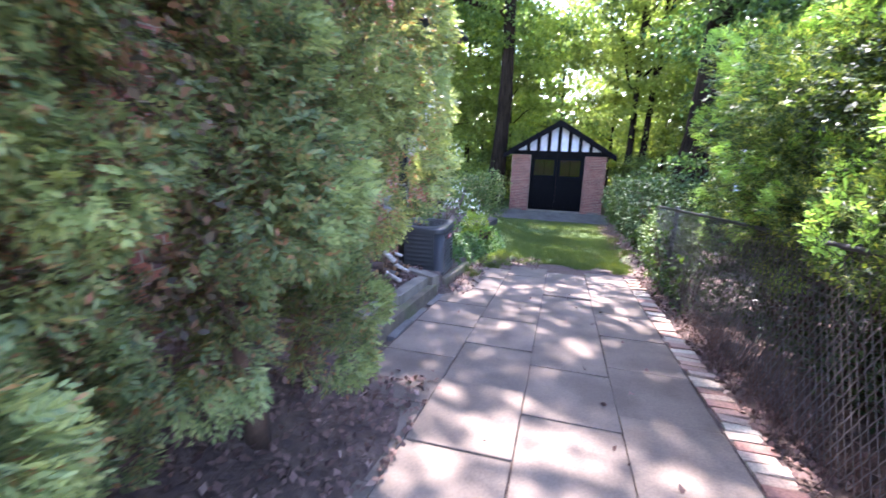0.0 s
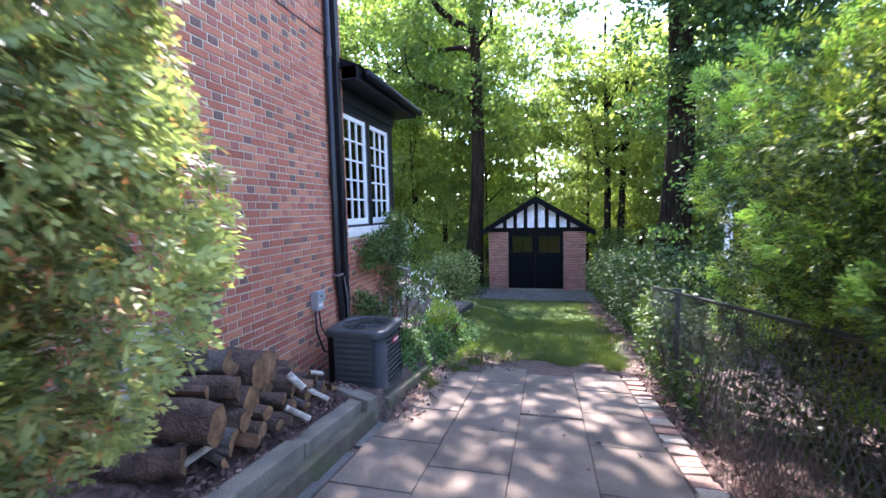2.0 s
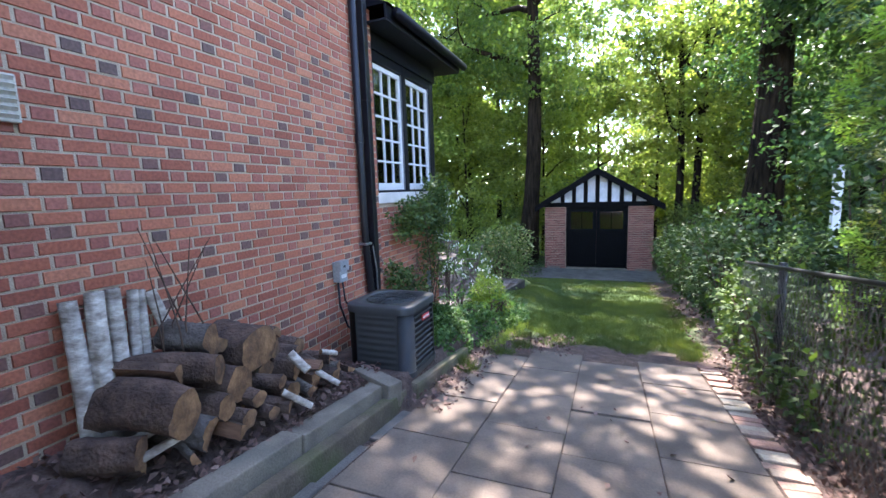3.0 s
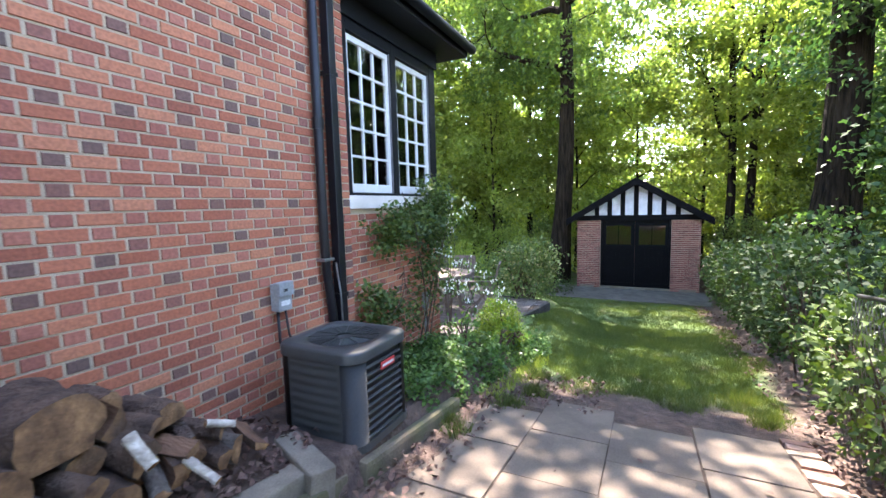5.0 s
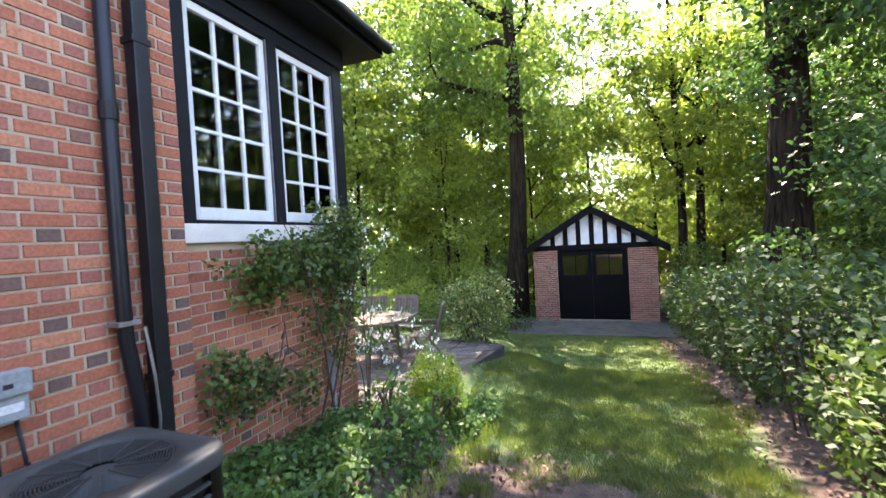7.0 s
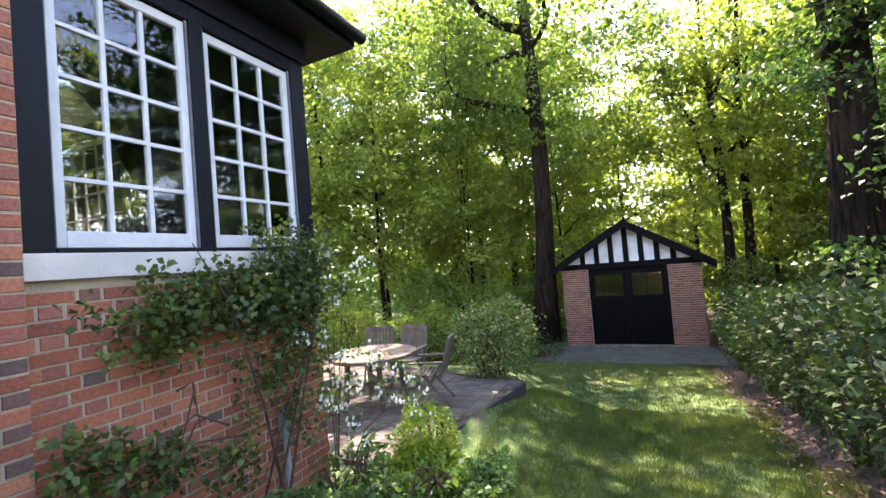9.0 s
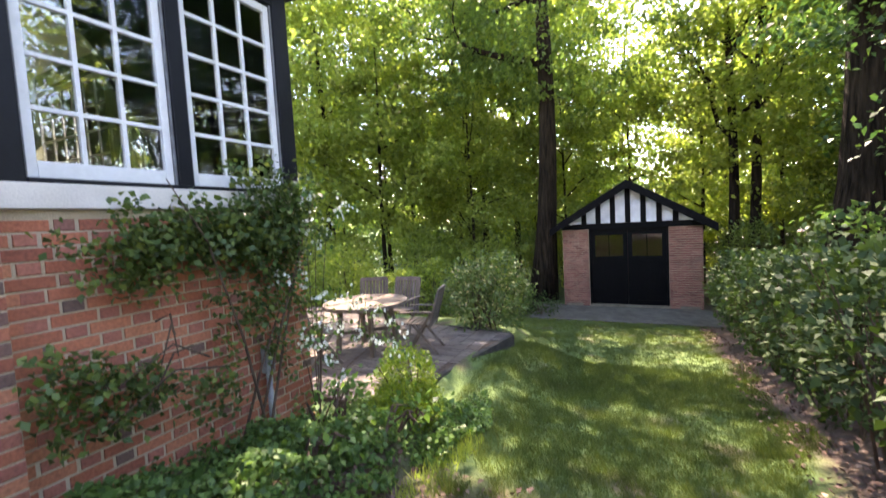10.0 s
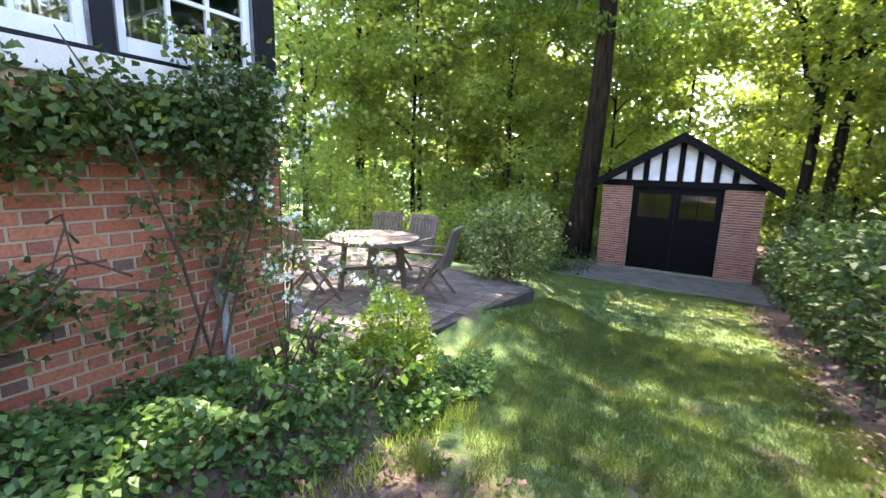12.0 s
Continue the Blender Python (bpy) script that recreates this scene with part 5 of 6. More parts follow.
for k in range(7):
    a = Vector((random.uniform(-0.1, 0.1), random.uniform(-0.15, 0.3), 0.0))
    part("twig", tube([a, a + Vector((random.uniform(-0.1, 0.1), random.uniform(-0.12, 0.12), 0.6)), a + Vector((random.uniform(-0.15, 0.15), random.uniform(-0.3, 0.3), random.uniform(0.9, 1.25)))], [0.007, 0.005, 0.002], 5), "twig", sticks)

# conduit stub at the far end of the bay
stub = thing("conduit_box", "small grey conduit box on a post by the wall", "electrical box")
part("box", box(BAY_X + 0.03, BAY_X + 0.09, 6.99, 7.07, 0.05, 0.25, 0.006), "box_grey", stub)
part("conduit", tube([(BAY_X + 0.06, 7.03, 0.05), (BAY_X + 0.06, 7.03, -0.6)], 0.022, 10), "box_grey", stub, smooth=True)

# ---- fence ----
FX = 1.0
fence = thing("chain_link_fence", "dark chain-link fence along the drive, overgrown", "fence")
F0, F1, FH = -1.6, 6.5, 1.15
fz = lambda y: gz(FX, y)
pts = []
for k in range(int((F1 - F0) / 0.06)):
    y0 = F0 + k * 0.06
    z0 = fz(y0)
    for j in range(int(FH / 0.06)):
        pts.append(((FX + 0.003 * (j % 2), y0 + 0.03 * (j % 2), z0 + 0.05 + j * 0.06), (FX + 0.003 * ((j + 1) % 2), y0 + 0.03 * ((j + 1) % 2), z0 + 0.05 + (j + 1) * 0.06)))
        pts.append(((FX, y0 - 0.03 * (j % 2) + 0.06, z0 + 0.05 + j * 0.06), (FX, y0 - 0.03 * ((j + 1) % 2) + 0.06, z0 + 0.05 + (j + 1) * 0.06)))
P = np.array(pts)
a, b = P[:, 0], P[:, 1]
d = unit(b - a)
e1 = np.tile(np.array((1.0, 0, 0)), (len(a), 1)) * 0.003
e2 = np.cross(d, e1)
corner = [e1, -0.5 * e1 + 0.87 * e2, -0.5 * e1 - 0.87 * e2]
faces = [np.stack((a + corner[i], a + corner[(i + 1) % 3], b + corner[(i + 1) % 3], b + corner[i]), axis=1) for i in range(3)]
mesh_ob = link_mesh("chain_link", quads("chain_link", np.concatenate(faces).reshape(-1, 3)), M["wire"], fence, "diamond wire mesh")
mesh_ob["kind"] = "stuff"
part("top_rail", tube([(FX, y, fz(y) + FH + 0.06) for y in np.arange(F0, F1 + 0.1, 1.0)], 0.016, 8), "fence", fence, smooth=True)
for y in (-1.5, 0.6, 5.5):
    part("post", tube([(FX + 0.03, y, fz(y) - 0.3), (FX + 0.03, y, fz(y) + FH + 0.1)], 0.03, 10), "fence", fence, smooth=True)

# neighbour's white post and pickets beyond the fence
picket = thing("picket_fence", "white picket fence in the next garden", "fence")
for k in range(26):
    y = 9.0 + k * 0.16
    part("picket", box(5.2, 5.22, y, y + 0.085, gz(5, y) - 0.05, gz(5, y) + 1.0, 0.004), "white", picket)
for h in (0.25, 0.8):
    part("rail", tube([(5.24, 8.9, gz(5, 8.9) + h), (5.24, 13.2, gz(5, 13.2) + h)], 0.025, 6), "white", picket)
porch_post = thing("garden_post", "white square post in the next garden", "post")
part("shaft", box(3.8, 3.93, 11.9, 12.03, gz(3.8, 12) - 0.1, 1.62, 0.008), "white", porch_post)
part("cap", box(3.77, 3.96, 11.87, 12.06, 1.621, 1.67, 0.01), "white", porch_post)

# ---- patio, table and chairs ----
PZ = -0.80
patio = thing("patio", "level patio of worn brown pavers edged with dark timber", "patio", kind="structure")
A, B = Vector((-2.68, 9.1, 0)), Vector((-2.28, 11.45, 0))
C, D = Vector((-7.6, 12.6, 0)), Vector((-7.6, 8.4, 0))
E_ = Vector((-3.0, 8.4, 0))
bm = bmesh.new()
poly = [A, B, C, D, E_]
top = [bm.verts.new((p.x, p.y, PZ - 0.012)) for p in poly]
low = [bm.verts.new((p.x, p.y, PZ - 0.6)) for p in poly]
bm.faces.new(top)
for i in range(5):
    bm.faces.new((low[i], low[(i + 1) % 5], top[(i + 1) % 5], top[i]))
part("bed", bm, "soil", patio)


def inside(x, y):
    return all((poly[(i + 1) % 5] - poly[i]).cross(Vector((x, y, 0)) - poly[i]).z > 0.06 for i in range(5))


co = []
for i, x in enumerate(np.arange(-7.6, -2.0, 0.205)):
    for y in np.arange(8.4, 12.6, 0.105):
        y = y + 0.05 * (i % 2)
        if inside(x + 0.1, y + 0.05):
            z = PZ + random.uniform(-0.003, 0.003)
            x1, y1 = x + 0.198, y + 0.098
            co += [(x, y, z), (x1, y, z), (x1, y1, z), (x, y1, z)]
            for p, q in (((x, y), (x1, y)), ((x1, y), (x1, y1)), ((x1, y1), (x, y1)), ((x, y1), (x, y))):
                co += [(*p, z - 0.012), (*q, z - 0.012), (*q, z), (*p, z)]
pv = link_mesh("pavers", quads("pavers", np.array(co)), M["paver"], patio, "worn brown pavers")
pv["kind"] = "stuff"
for p, q in ((A, B), (B, C)):
    d = (q - p)
    ang = math.degrees(math.atan2(d.y, d.x))
    part("edge_timber", box(0, d.length, -0.08, 0.0, -0.55, 0.004, 0.012, pose(p.x, p.y, PZ, 0, 0, ang)), "edge_timber", patio, "dark timber sleeper")

TAB = (-4.13, 10.05)
table = thing("garden_table", "round weathered wooden garden table on the patio", "table", (TAB[0], TAB[1], PZ + 0.004))
R, TH = 0.60, 0.76
for k in range(13):
    x0 = -R + k * 2 * R / 13
    x1 = x0 + 2 * R / 13 - 0.008
    h0, h1 = (math.sqrt(max(R * R - v * v, 0.02)) for v in (x0, x1))
    bm = bmesh.new()
    f = [bm.verts.new((x, y, TH)) for x, y in ((x0, -h0), (x1, -h1), (x1, h1), (x0, h0))]
    g = [bm.verts.new((v.co.x, v.co.y, TH - 0.028)) for v in f]
    bm.faces.new(f), bm.faces.new(g[::-1])
    for i in range(4):
        bm.faces.new((g[i], g[(i + 1) % 4], f[(i + 1) % 4], f[i]))
    part("slat", bm, "teak_top", table, "sunlit brown top slat")
for k in range(20):
    a, b = 2 * math.pi * k / 20, 2 * math.pi * (k + 1) / 20
    bm = bmesh.new()
    s = [((R + o) * math.cos(t), (R + o) * math.sin(t)) for t, o in ((a, 0.0), (b, 0.0), (b, 0.05), (a, 0.05))]
    f, g = [bm.verts.new((x, y, TH + 0.001)) for x, y in s], [bm.verts.new((x, y, TH - 0.045)) for x, y in s]
    bm.faces.new(f[::-1]), bm.faces.new(g)
    for i in range(4):
        bm.faces.new((f[i], f[(i + 1) % 4], g[(i + 1) % 4], g[i]))
    part("rim", bm, "teak", table)
for sx in (-1, 1):
    for sy in (-1, 1):
        part("leg", box(-0.03, 0.03, -0.03, 0.03, 0, TH - 0.03, 0.005, pose(sx * 0.32, sy * 0.32, 0, 4 * sy, -4 * sx, 0)), "teak", table)
part("cross_brace", box(-0.46, 0.46, -0.02, 0.02, 0.28, 0.33, 0.004, pose(0, 0, 0, 0, 0, 45)), "teak", table)
part("cross_brace", box(-0.46, 0.46, -0.02, 0.02, 0.34, 0.39, 0.004, pose(0, 0, 0, 0, 0, -45)), "teak", table)


def garden_chair(at, turn):
    """Folding chair facing +x before its turn: crossed legs, slatted seat and reclined slatted back."""
    c = thing("garden_chair", "weathered grey folding garden chair by the round table", "chair", at, "chairs round the table")
    for sy in (-0.24, 0.24):
        part("leg", box(-0.018, 0.018, -0.014, 0.014, 0, 0.78, 0.004, pose(0.22, sy, 0, 0, -35, 0)), "teak", c)
        part("leg", box(-0.018, 0.018, -0.014, 0.014, 0, 0.58, 0.004, pose(-0.28, sy * 0.88, 0, 0, 40, 0)), "teak", c)
        part("back_post", box(-0.016, 0.016, -0.018, 0.018, 0.38, 0.98, 0.004, pose(-0.06, sy, 0, 0, -16, 0)), "teak", c)
        part("armrest", box(-0.24, 0.24, -0.03, 0.03, 0.62, 0.642, 0.005, pose(0.02, sy * 1.12, 0)), "teak", c)
    for k in range(7):
        part("seat_slat", box(-0.028, 0.028, -0.235, 0.235, 0, 0.016, 0.003, pose(-0.18 + k * 0.065, 0, 0.42 + k * 0.004)), "teak", c)
    for k in range(7):
        y = -0.19 + k * 0.0633
        part("back_slat", box(-0.008, 0.008, -0.025, 0.025, 0.45, 0.93, 0.003, pose(-0.06, y, 0, 0, -16, 0)), "teak", c)
    part("top_rail", box(-0.018, 0.018, -0.24, 0.24, 0.93, 1.0, 0.006, pose(-0.06, 0, 0, 0, -16, 0)), "teak", c)
    c.rotation_euler = (0, 0, radians(turn))
    return c


seat = garden_chair((TAB[0] - 0.69, TAB[1] - 0.5, PZ + 0.004), 36)
for ang, rad in ((15, 0.88), (88, 0.95), (120, 0.98), (252, 0.85)):
    a = radians(ang)
    copy_thing(seat, pose(TAB[0] + rad * math.cos(a), TAB[1] + rad * math.sin(a), PZ + 0.004, 0, 0, ang + 180 + random.uniform(-8, 8)))

# ---- climbing rose ----
rose = thing("climbing_rose", "climbing rose with dark leaves and white blossom on the wall", "climber", (BAY_X + 0.15, 6.85, gz(-2.7, 6.85)))
o = np.array(tuple(rose.location))
bm = bmesh.new()
canes = []
for k in range(4):
    y1 = random.uniform(5.9, 7.7)
    z1 = random.uniform(0.6, 1.55)
    p0 = Vector((BAY_X + random.uniform(0.1, 0.2), 6.85 + random.uniform(-0.2, 0.2), o[2]))
    p3 = Vector((BAY_X + random.uniform(0.06, 0.3), y1, z1))
    p1 = p0.lerp(p3, 0.35) + Vector((0.05, 0, 0.2))
    p2 = p0.lerp(p3, 0.7) + Vector((0.06, 0, 0.2))
    canes.append((p1, p2, p3))
    add_tube(bm, [Vector(p) - Vector(o) for p in (p0, p1, p2, p3)], [0.011, 0.009, 0.006, 0.003], 6)
for k in range(5):
    p0 = Vector((BAY_X + 0.15, 6.6 - 0.1 * k, 0.25 + 0.1 * k))
    p3 = Vector((BAY_X + 0.25, 5.85 + 0.1 * k, 0.25 + random.uniform(-0.1, 0.3)))
    p2 = p0.lerp(p3, 0.5) + Vector((0.05, 0, 0.15))
    canes.append((p2, p3, p3))
    add_tube(bm, [p - Vector(o) for p in (p0, p2, p3)], [0.008, 0.006, 0.003], 5)
part("canework", bm, "twig", rose)["kind"] = "stuff"
cs = []
for y, z, sy, sz, n in ((6.35, 1.12, 0.2, 0.09, 440), (6.8, 1.1, 0.25, 0.11, 800), (7.1, 1.2, 0.18, 0.14, 480), (7.25, 0.8, 0.1, 0.2, 130), (6.8, 0.62, 0.15, 0.12, 130), (5.85, 0.4, 0.12, 0.08, 170), (6.1, 0.24, 0.14, 0.08, 170), (7.05, 0.95, 0.12, 0.15, 150), (6.95, 0.3, 0.1, 0.14, 70), (7.0, 1.5, 0.2, 0.1, 180), (6.1, 1.0, 0.1, 0.07, 150), (6.55, 0.1, 0.1, 0.1, 70)):
    n = int(n * 2.4)
    k = max(6, n // 22)
    c = np.stack((np.full(k, BAY_X + 0.17), rng.normal(y, sy, k), rng.normal(z, sz, k)), axis=1)
    c = np.repeat(c, 22, axis=0)[:n] + rng.normal(size=(min(n, k * 22), 3)) * np.array((0.06, 0.05, 0.05))
    cs.append(c)
c = np.concatenate(cs)
c[:, 0] = np.maximum(c[:, 0], BAY_X + 0.05)
link_mesh("foliage", quads("foliage", leaves(c - o, 0.048, 0.033, np.array((0.7, 0, -0.2)), 0.3, 0.8)), M["rose_leaf"], rose)


def blossoms(name, label, spots, size, stem_from):
    """Five-petalled small flowers at the spots, on thin arching sprays."""
    t = thing(name, label, "flowers", stem_from)
    o = np.array(stem_from)
    cs = np.repeat(spots, 5, axis=0)
    a = np.tile(np.arange(5) * 2 * math.pi / 5, len(spots))
    way = np.stack((0.5 + 0 * a, np.cos(a), np.sin(a)), axis=1)
    link_mesh("petals", quads("petals", leaves(cs - o + unit(way) * size * 0.5, size, size * 0.85, way * 2, 0.1, 0.4)), M["petal"], t, "small white petals")["kind"] = "stuff"
    g = np.repeat(spots, 2, axis=0) + rng.normal(size=(len(spots) * 2, 3)) * 0.05
    link_mesh("foliage", quads("foliage", leaves(g - o, 0.045, 0.03, None, 0.4)), M["ivy_leaf"], t)
    bm = bmesh.new()
    for k in range(7):
        e = Vector(spots[rng.integers(len(spots))]) - Vector(stem_from)
        add_tube(bm, [(0, 0, 0), e * 0.5 + Vector((0, 0, 0.15)), e], [0.006, 0.004, 0.002], 5)
    part("stemwork", bm, "twig", t)["kind"] = "stuff"


def spray(p0, p1, rise, n):
    """Clusters of flowers along an arching branch."""
    out = []
    for u in np.linspace(0.15, 1, n):
        c = np.array(p0) * (1 - u) + np.array(p1) * u + np.array((0, 0, rise * 4 * u * (1 - u)))
        out.append(c + rng.normal(size=(int(rng.integers(4, 9)), 3)) * 0.034)
    return np.concatenate(out)


s = np.concatenate([spray(*a) for a in (((-2.75, 7.3, 0.35), (-1.95, 7.7, 0.02), 0.08, 9), ((-2.75, 7.25, 0.2), (-2.2, 7.1, 0.12), 0.1, 6), ((-2.7, 7.4, 0.55), (-2.1, 7.85, 0.2), 0.1, 6),
                                        ((-2.72, 7.3, 0.7), (-2.62, 7.35, 1.38), 0.0, 9), ((-2.68, 7.45, 0.9), (-2.5, 7.7, 1.3), 0.1, 6), ((-2.72, 7.0, 0.75), (-2.5, 7.3, 0.6), 0.1, 4))])
blossoms("rose_blossom", "sprays of small white roses arching from the wall corner", s, 0.021, (-2.65, 7.35, gz(-2.65, 7.35)))


# ---- ground cover ----
def scatter(n, x0, x1, y0, y1, test=lambda x, y: True):
    out = []
    while len(out) < n:
        x, y = random.uniform(x0, x1), random.uniform(y0, y1)
        if test(x, y):
            out.append((x, y, gz(x, y)))
    return np.array(out)


def lawn_here(x, y):
    """Where grass grows: ragged towards the drive and the bed, bare along the hedge."""
    n = noise.noise((x * 1.4, y * 1.4, 3))
    if y < 7.05 + n * 0.5 or y > 18.1:
        return False
    if x > 0.92 + 0.45 * n + 0.03 * (y - 7):
        return False
    if y < 8.6 and x < -0.98 - (y - 7) * 0.62 + n * 0.35:
        return False
    if (y < 11.5 and x < -2.6 + (y - 9.1) * 0.17) or (x < -2.3 and 11.4 < y < 12.75):
        return False
    if x < -1.2 and y < 7.6 and n > 0.1:
        return False
    return random.random() < (0.55 if n < -0.25 else 1.0) and (y < 12.6 or x > -9)


def blades(n, spots, h, w):
    p = spots[rng.integers(0, len(spots), n)] + np.stack((rng.normal(0, 0.03, n), rng.normal(0, 0.03, n), np.zeros(n) - 0.01), axis=1)
    d = unit(np.stack((rng.normal(0, 0.45, n), rng.normal(0, 0.45, n), np.ones(n)), axis=1)) * (h * rng.uniform(0.5, 1.4, (n, 1)))
    s = unit(np.stack((rng.normal(size=n), rng.normal(size=n), np.zeros(n)), axis=1)) * w
    return np.stack((p - s, p + s, p + d), axis=1).reshape(-1, 3)


near = scatter(16000, -2.2, 1.2, 6.4, 12, lawn_here)
wide = scatter(16000, -10, 1.8, 10, 19, lawn_here)
co = np.concatenate((blades(150000, near, 0.048, 0.0022), blades(110000, wide, 0.055, 0.0035)))
tagged(link_mesh("grass", quads("grass", co, 3), M["grass"]), "short patchy green lawn in dappled sun", "grass", kind="stuff")
tuft = np.concatenate([scatter(14, x - 0.12, x + 0.12, y - 0.12, y + 0.12) for x, y in ((0.55, 7.6), (0.7, 9.0), (-1.45, 7.3), (-1.35, 6.7), (0.62, 6.9), (-1.5, 6.2), (-1.72, 5.4))])
tagged(link_mesh("grass_tufts", quads("grass_tufts", blades(2600, tuft, 0.13, 0.003), 3), M["grass"]), "longer grass tufts at the edges of the lawn", "grass", kind="stuff")


def bed_here(x, y):
    n = noise.noise((x * 2.1, y * 2.1, 9))
    return x < -1.86 + 0.22 * n + 0.07 * (y - 6) and not (y < 5.15)


c = scatter(13000, BAY_X + 0.1, -1.2, 5.1, 8.9, bed_here)
c[:, 2] += rng.uniform(0.02, 0.26, len(c)) * (0.55 + 0.45 * np.sin(c[:, 0] * 8) * np.cos(c[:, 1] * 6))
strap = scatter(260, -1.75, -1.2, 6.2, 8.2, lambda x, y: abs(x + 1.8 - 0.06 * (y - 6)) < 0.16)
tagged(link_mesh("strap_leaves", quads("strap_leaves", blades(700, strap, 0.10, 0.005), 3), M["bright_leaf"]), "yellow-green strap leaves along the front of the bed", "plant", kind="stuff")
tagged(link_mesh("ground_cover", quads("ground_cover", leaves(c, 0.05, 0.037, np.array((0.3, 0, 0.1)), 0.7, 0.9)), M["ivy_leaf"]), "low green ground cover under the windows", "ground cover", kind="stuff")

c = np.concatenate((scatter(1700, 0.82, 1.3, -1.5, 6.5), scatter(380, 0.8, 1.3, 6.4, 12), scatter(500, -2.75, -1.8, -1, 2.2), scatter(900, -2.75, -2.1, 2.2, 4.4), scatter(45, -1.75, 0.6, 0, 6.5), scatter(240, -1.95, -0.7, 6.3, 7.5), scatter(300, 0.9, 1.3, 12, 18), scatter(1100, -2.1, -1.15, -1, 1.9), scatter(260, -1.85, -1.5, 4.2, 6.7)))
c[:, 2] += rng.uniform(0.012, 0.035, len(c))
tagged(link_mesh("leaf_litter", quads("leaf_litter", leaves(c, 0.05, 0.034, None, 0.85, 1.0)), M["litter"]), "dry brown fallen leaves and chips on the soil", "leaf litter", kind="stuff")
tagged(link_mesh("dry_grass", quads("dry_grass", blades(1400, scatter(160, 0.88, 1.12, -1.4, 4.5), 0.32, 0.002), 3), M["litter"]), "dead straw grass along the fence", "dead grass", kind="stuff")

# ---- brick edging of the drive ----
edging = thing("brick_edging", "row of worn bricks edging the drive", "edging", kind="structure")
bm = box(-0.1, 0.1, -0.045, 0.045, -0.05, 0.012, 0.008)
first = part("brick", bm, "edging", edging)
first.matrix_local = pose(0.74, -2.9, gz(0.74, -2.9), tilt)
for k in range(1, 95):
    y = -2.9 + k * 0.1
    b = new("brick", first.data)
    b.parent = edging
    b.matrix_local = pose(0.74 + random.uniform(-0.018, 0.018) + 0.012 * math.sin(y), y, gz(0.74, y) + random.uniform(-0.012, 0.012), tilt + random.uniform(-3, 3), random.uniform(-4, 4), random.uniform(-5, 5))


# ---- brickwork ----
def brick_corners(x, y0, y1, z0, z1, proud=0.006):
    """Face and four edges of a brick on a wall that looks along +x, with its back at x - proud."""
    a, b, h = x - proud, x, 0.003
    f = [(b, y0 + h, z0 + h), (b, y1 - h, z0 + h), (b, y1 - h, z1 - h), (b, y0 + h, z1 - h)]
    k = [(a, y0, z0), (a, y1, z0), (a, y1, z1), (a, y0, z1)]
    out = list(f)
    for i in range(4):
        j = (i + 1) % 4
        out += [k[i], k[j], f[j], f[i]]
    return out


def joined_bricks(name, boxes, mat, parent):
    vs, fs, n = [], [], 0
    for v in boxes:
        vs += v[:4] + [v[4], v[5], v[9], v[13]]
        fs += [(n, n + 1, n + 2, n + 3), (n + 4, n + 5, n + 1, n), (n + 5, n + 6, n + 2, n + 1), (n + 6, n + 7, n + 3, n + 2), (n + 7, n + 4, n, n + 3)]
        n += 8
    me = bpy.data.meshes.new(name)
    me.from_pydata(vs, [], fs)
    ob = link_mesh(name, me, M[mat], parent)
    ob["kind"] = "stuff"
    return ob


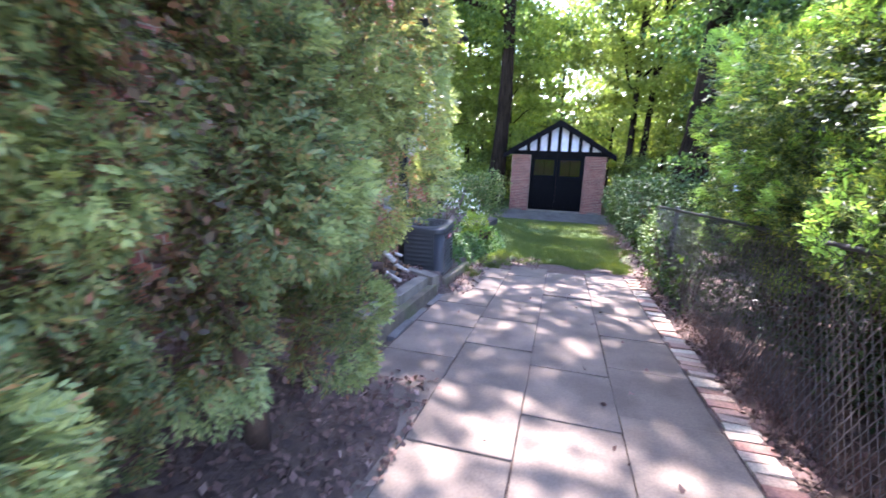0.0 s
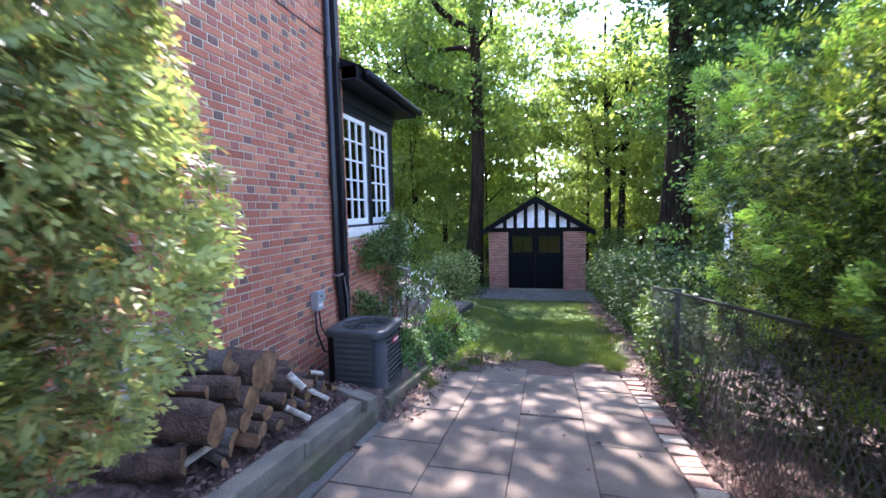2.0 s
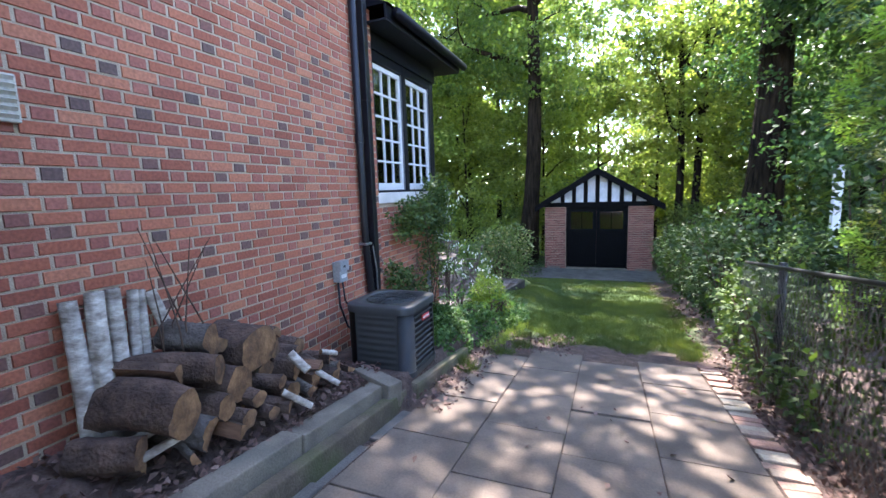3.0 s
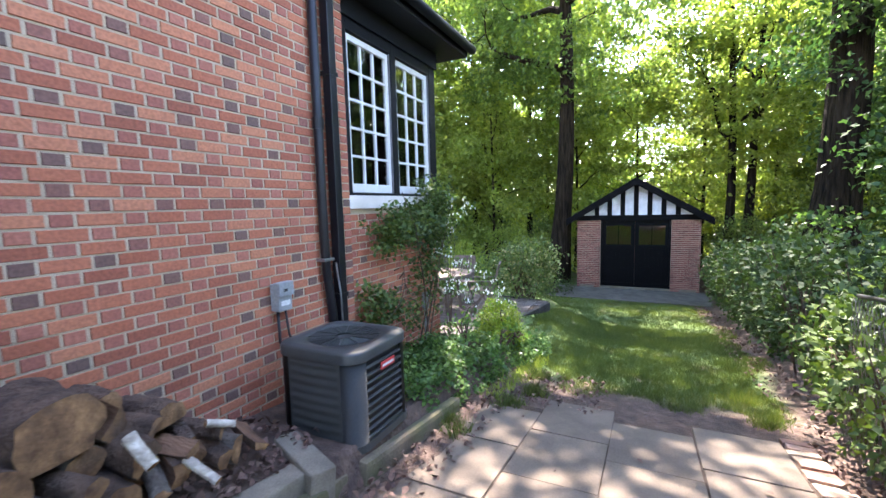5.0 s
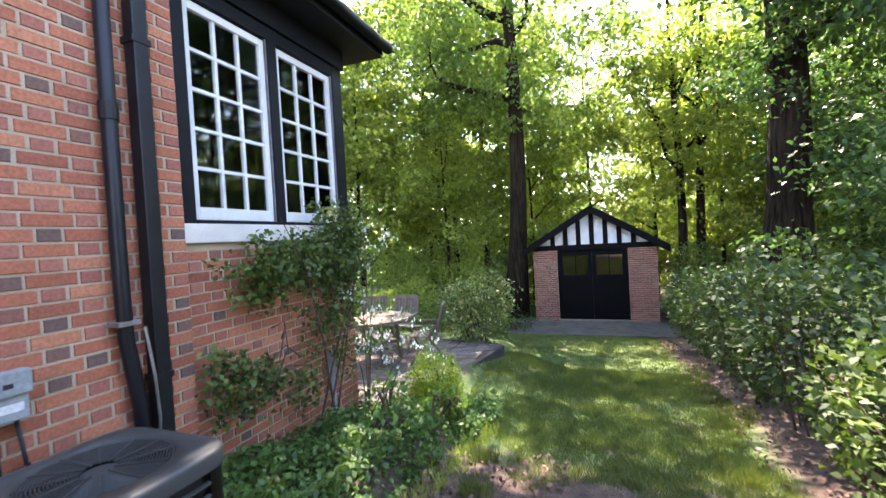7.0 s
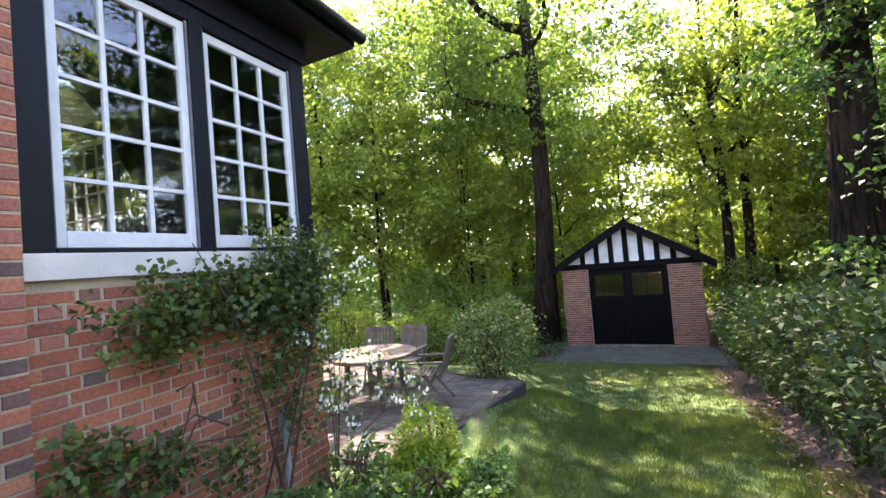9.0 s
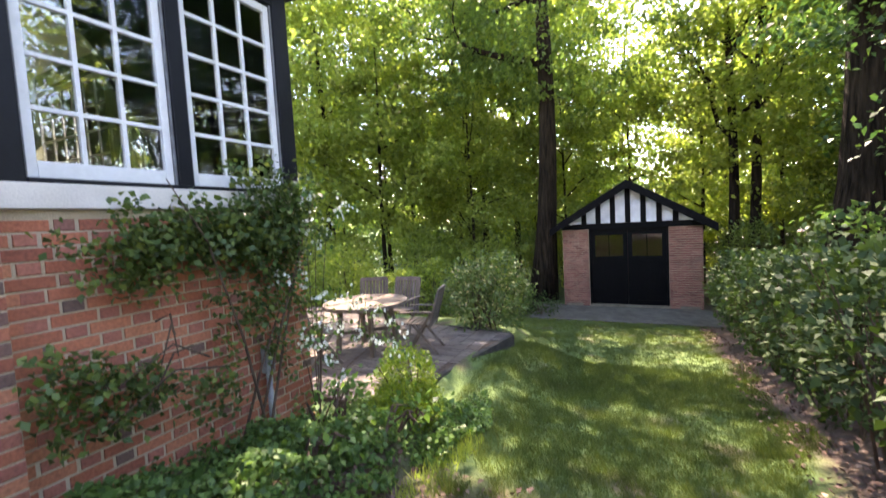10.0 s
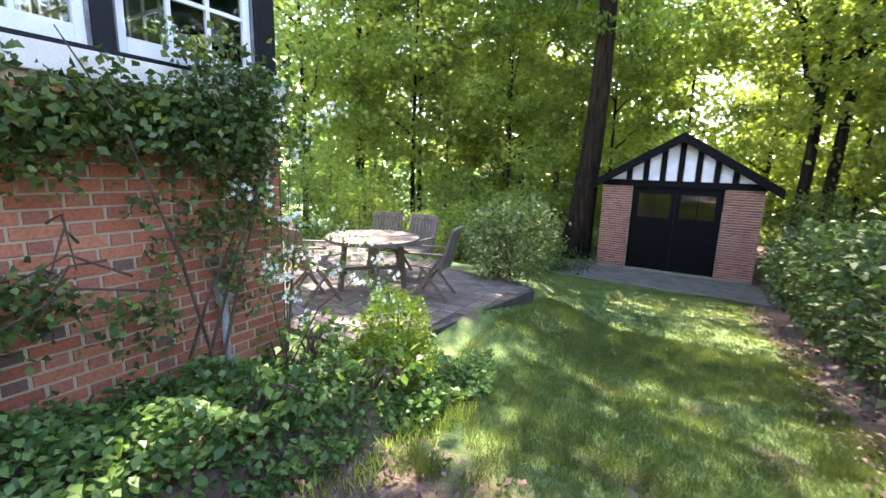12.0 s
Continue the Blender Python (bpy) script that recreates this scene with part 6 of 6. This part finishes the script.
def flemish(parent, x, y_from, y_to, z_from, z_to, near, turn=None, head="header", stretch_mat="stretcher"):
    """Flemish bond: stretchers and headers by turns, each course shifted; bricks inside 'near' are objects."""
    J, H, S = 0.0105, 0.0965, 0.2025
    piles = {"header": [], "stretcher": []}
    protos = {}
    c0 = math.floor(z_from / COURSE)
    for c in range(c0, int(z_to / COURSE) + 1):
        z0 = c * COURSE
        z1 = z0 + COURSE - J
        if z0 < z_from - 1e-6 or z1 > z_to:
            continue
        y = y_to - (0.0 if c % 2 else 0.16)
        head_next = True
        if not c % 2:                    # three-quarter brick beside the corner
            piles["stretcher"].append(brick_corners(x, y_to - 0.1495, y_to - 0.002, z0, z1))
        while y > y_from + 0.02:
            w = H if head_next else S
            yb, ya = y - 0.002, max(y - w, y_from)
            kind = "header" if head_next else "stretcher"
            if near and near[0] < ya and yb < near[1] and near[2] < z0 < near[3]:
                if kind not in protos:
                    me = bpy.data.meshes.new("brick")
                    v = brick_corners(0, -(w - 0.002) / 2, (w - 0.002) / 2, 0, z1 - z0)
                    me.from_pydata(v[:4] + [v[4], v[5], v[9], v[13]], [], [(0, 1, 2, 3), (4, 5, 1, 0), (5, 6, 2, 1), (6, 7, 3, 2), (7, 4, 0, 3)])
                    me.materials.append(M[kind + "_one"])
                    protos[kind] = me
                b = new("brick", protos[kind])
                b.parent = parent
                b.location = (x + random.uniform(-0.0015, 0.002), (ya + yb) / 2, z0 + random.uniform(-0.001, 0.001))
            else:
                piles[kind].append(brick_corners(x + random.uniform(-0.002, 0.002), ya + random.uniform(0, 0.003), yb - random.uniform(0, 0.003), z0 + random.uniform(-0.0015, 0.0015), z1 + random.uniform(-0.0015, 0.0015)))
            y -= w + J
            head_next = not head_next
    for kind, mat in (("header", head), ("stretcher", stretch_mat)):
        joined_bricks(kind + "_bricks", piles[kind], mat, parent)


flemish(wall_main, WALL_X, -6.9, WALL_END - 0.004, -0.6, 6.55, (3.6, 5.15, 0.35, 1.55))
flemish(wall_bay, BAY_X, WALL_END + 0.004, BAY_END - 0.004, -1.3, 1.30, (5.6, 7.6, 0.1, 0.9))


def turned_bricks(name, x_list, y, z0, z1, course, length, mat, parent):
    """Running bond on faces that look along -y."""
    vs, fs, n = [], [], 0
    for xa, xb in x_list:
        for c in range(int((z1 - z0) / course)):
            x = xa - (length / 2 if c % 2 else 0)
            while x < xb:
                p, q = max(x, xa) + 0.004, min(x + length, xb) - 0.004
                if q - p > 0.02:
                    za, zb = z0 + c * course, z0 + (c + 1) * course - 0.015
                    yy = y - 0.012 + random.uniform(-0.003, 0.003)
                    vs += [(p, yy, za), (q, yy, za), (q, yy, zb), (p, yy, zb), (p, y + 0.001, za), (q, y + 0.001, za), (q, y + 0.001, zb), (p, y + 0.001, zb)]
                    fs += [(n, n + 1, n + 2, n + 3), (n + 4, n + 5, n + 1, n), (n + 5, n + 6, n + 2, n + 1), (n + 6, n + 7, n + 3, n + 2), (n + 7, n + 4, n, n + 3)]
                    n += 8
                x += length
    me = bpy.data.meshes.new(name)
    me.from_pydata(vs, [], fs)
    ob = link_mesh(name, me, M[mat], parent)
    ob["kind"] = "stuff"


turned_bricks("bricks", ((SX0, DX0), (DX1, SX1)), SY, SZ0 - 0.1, SZ1, (SZ1 - SZ0 + 0.1) / 37 - 1e-6, 0.22, "shed_brick", shed)
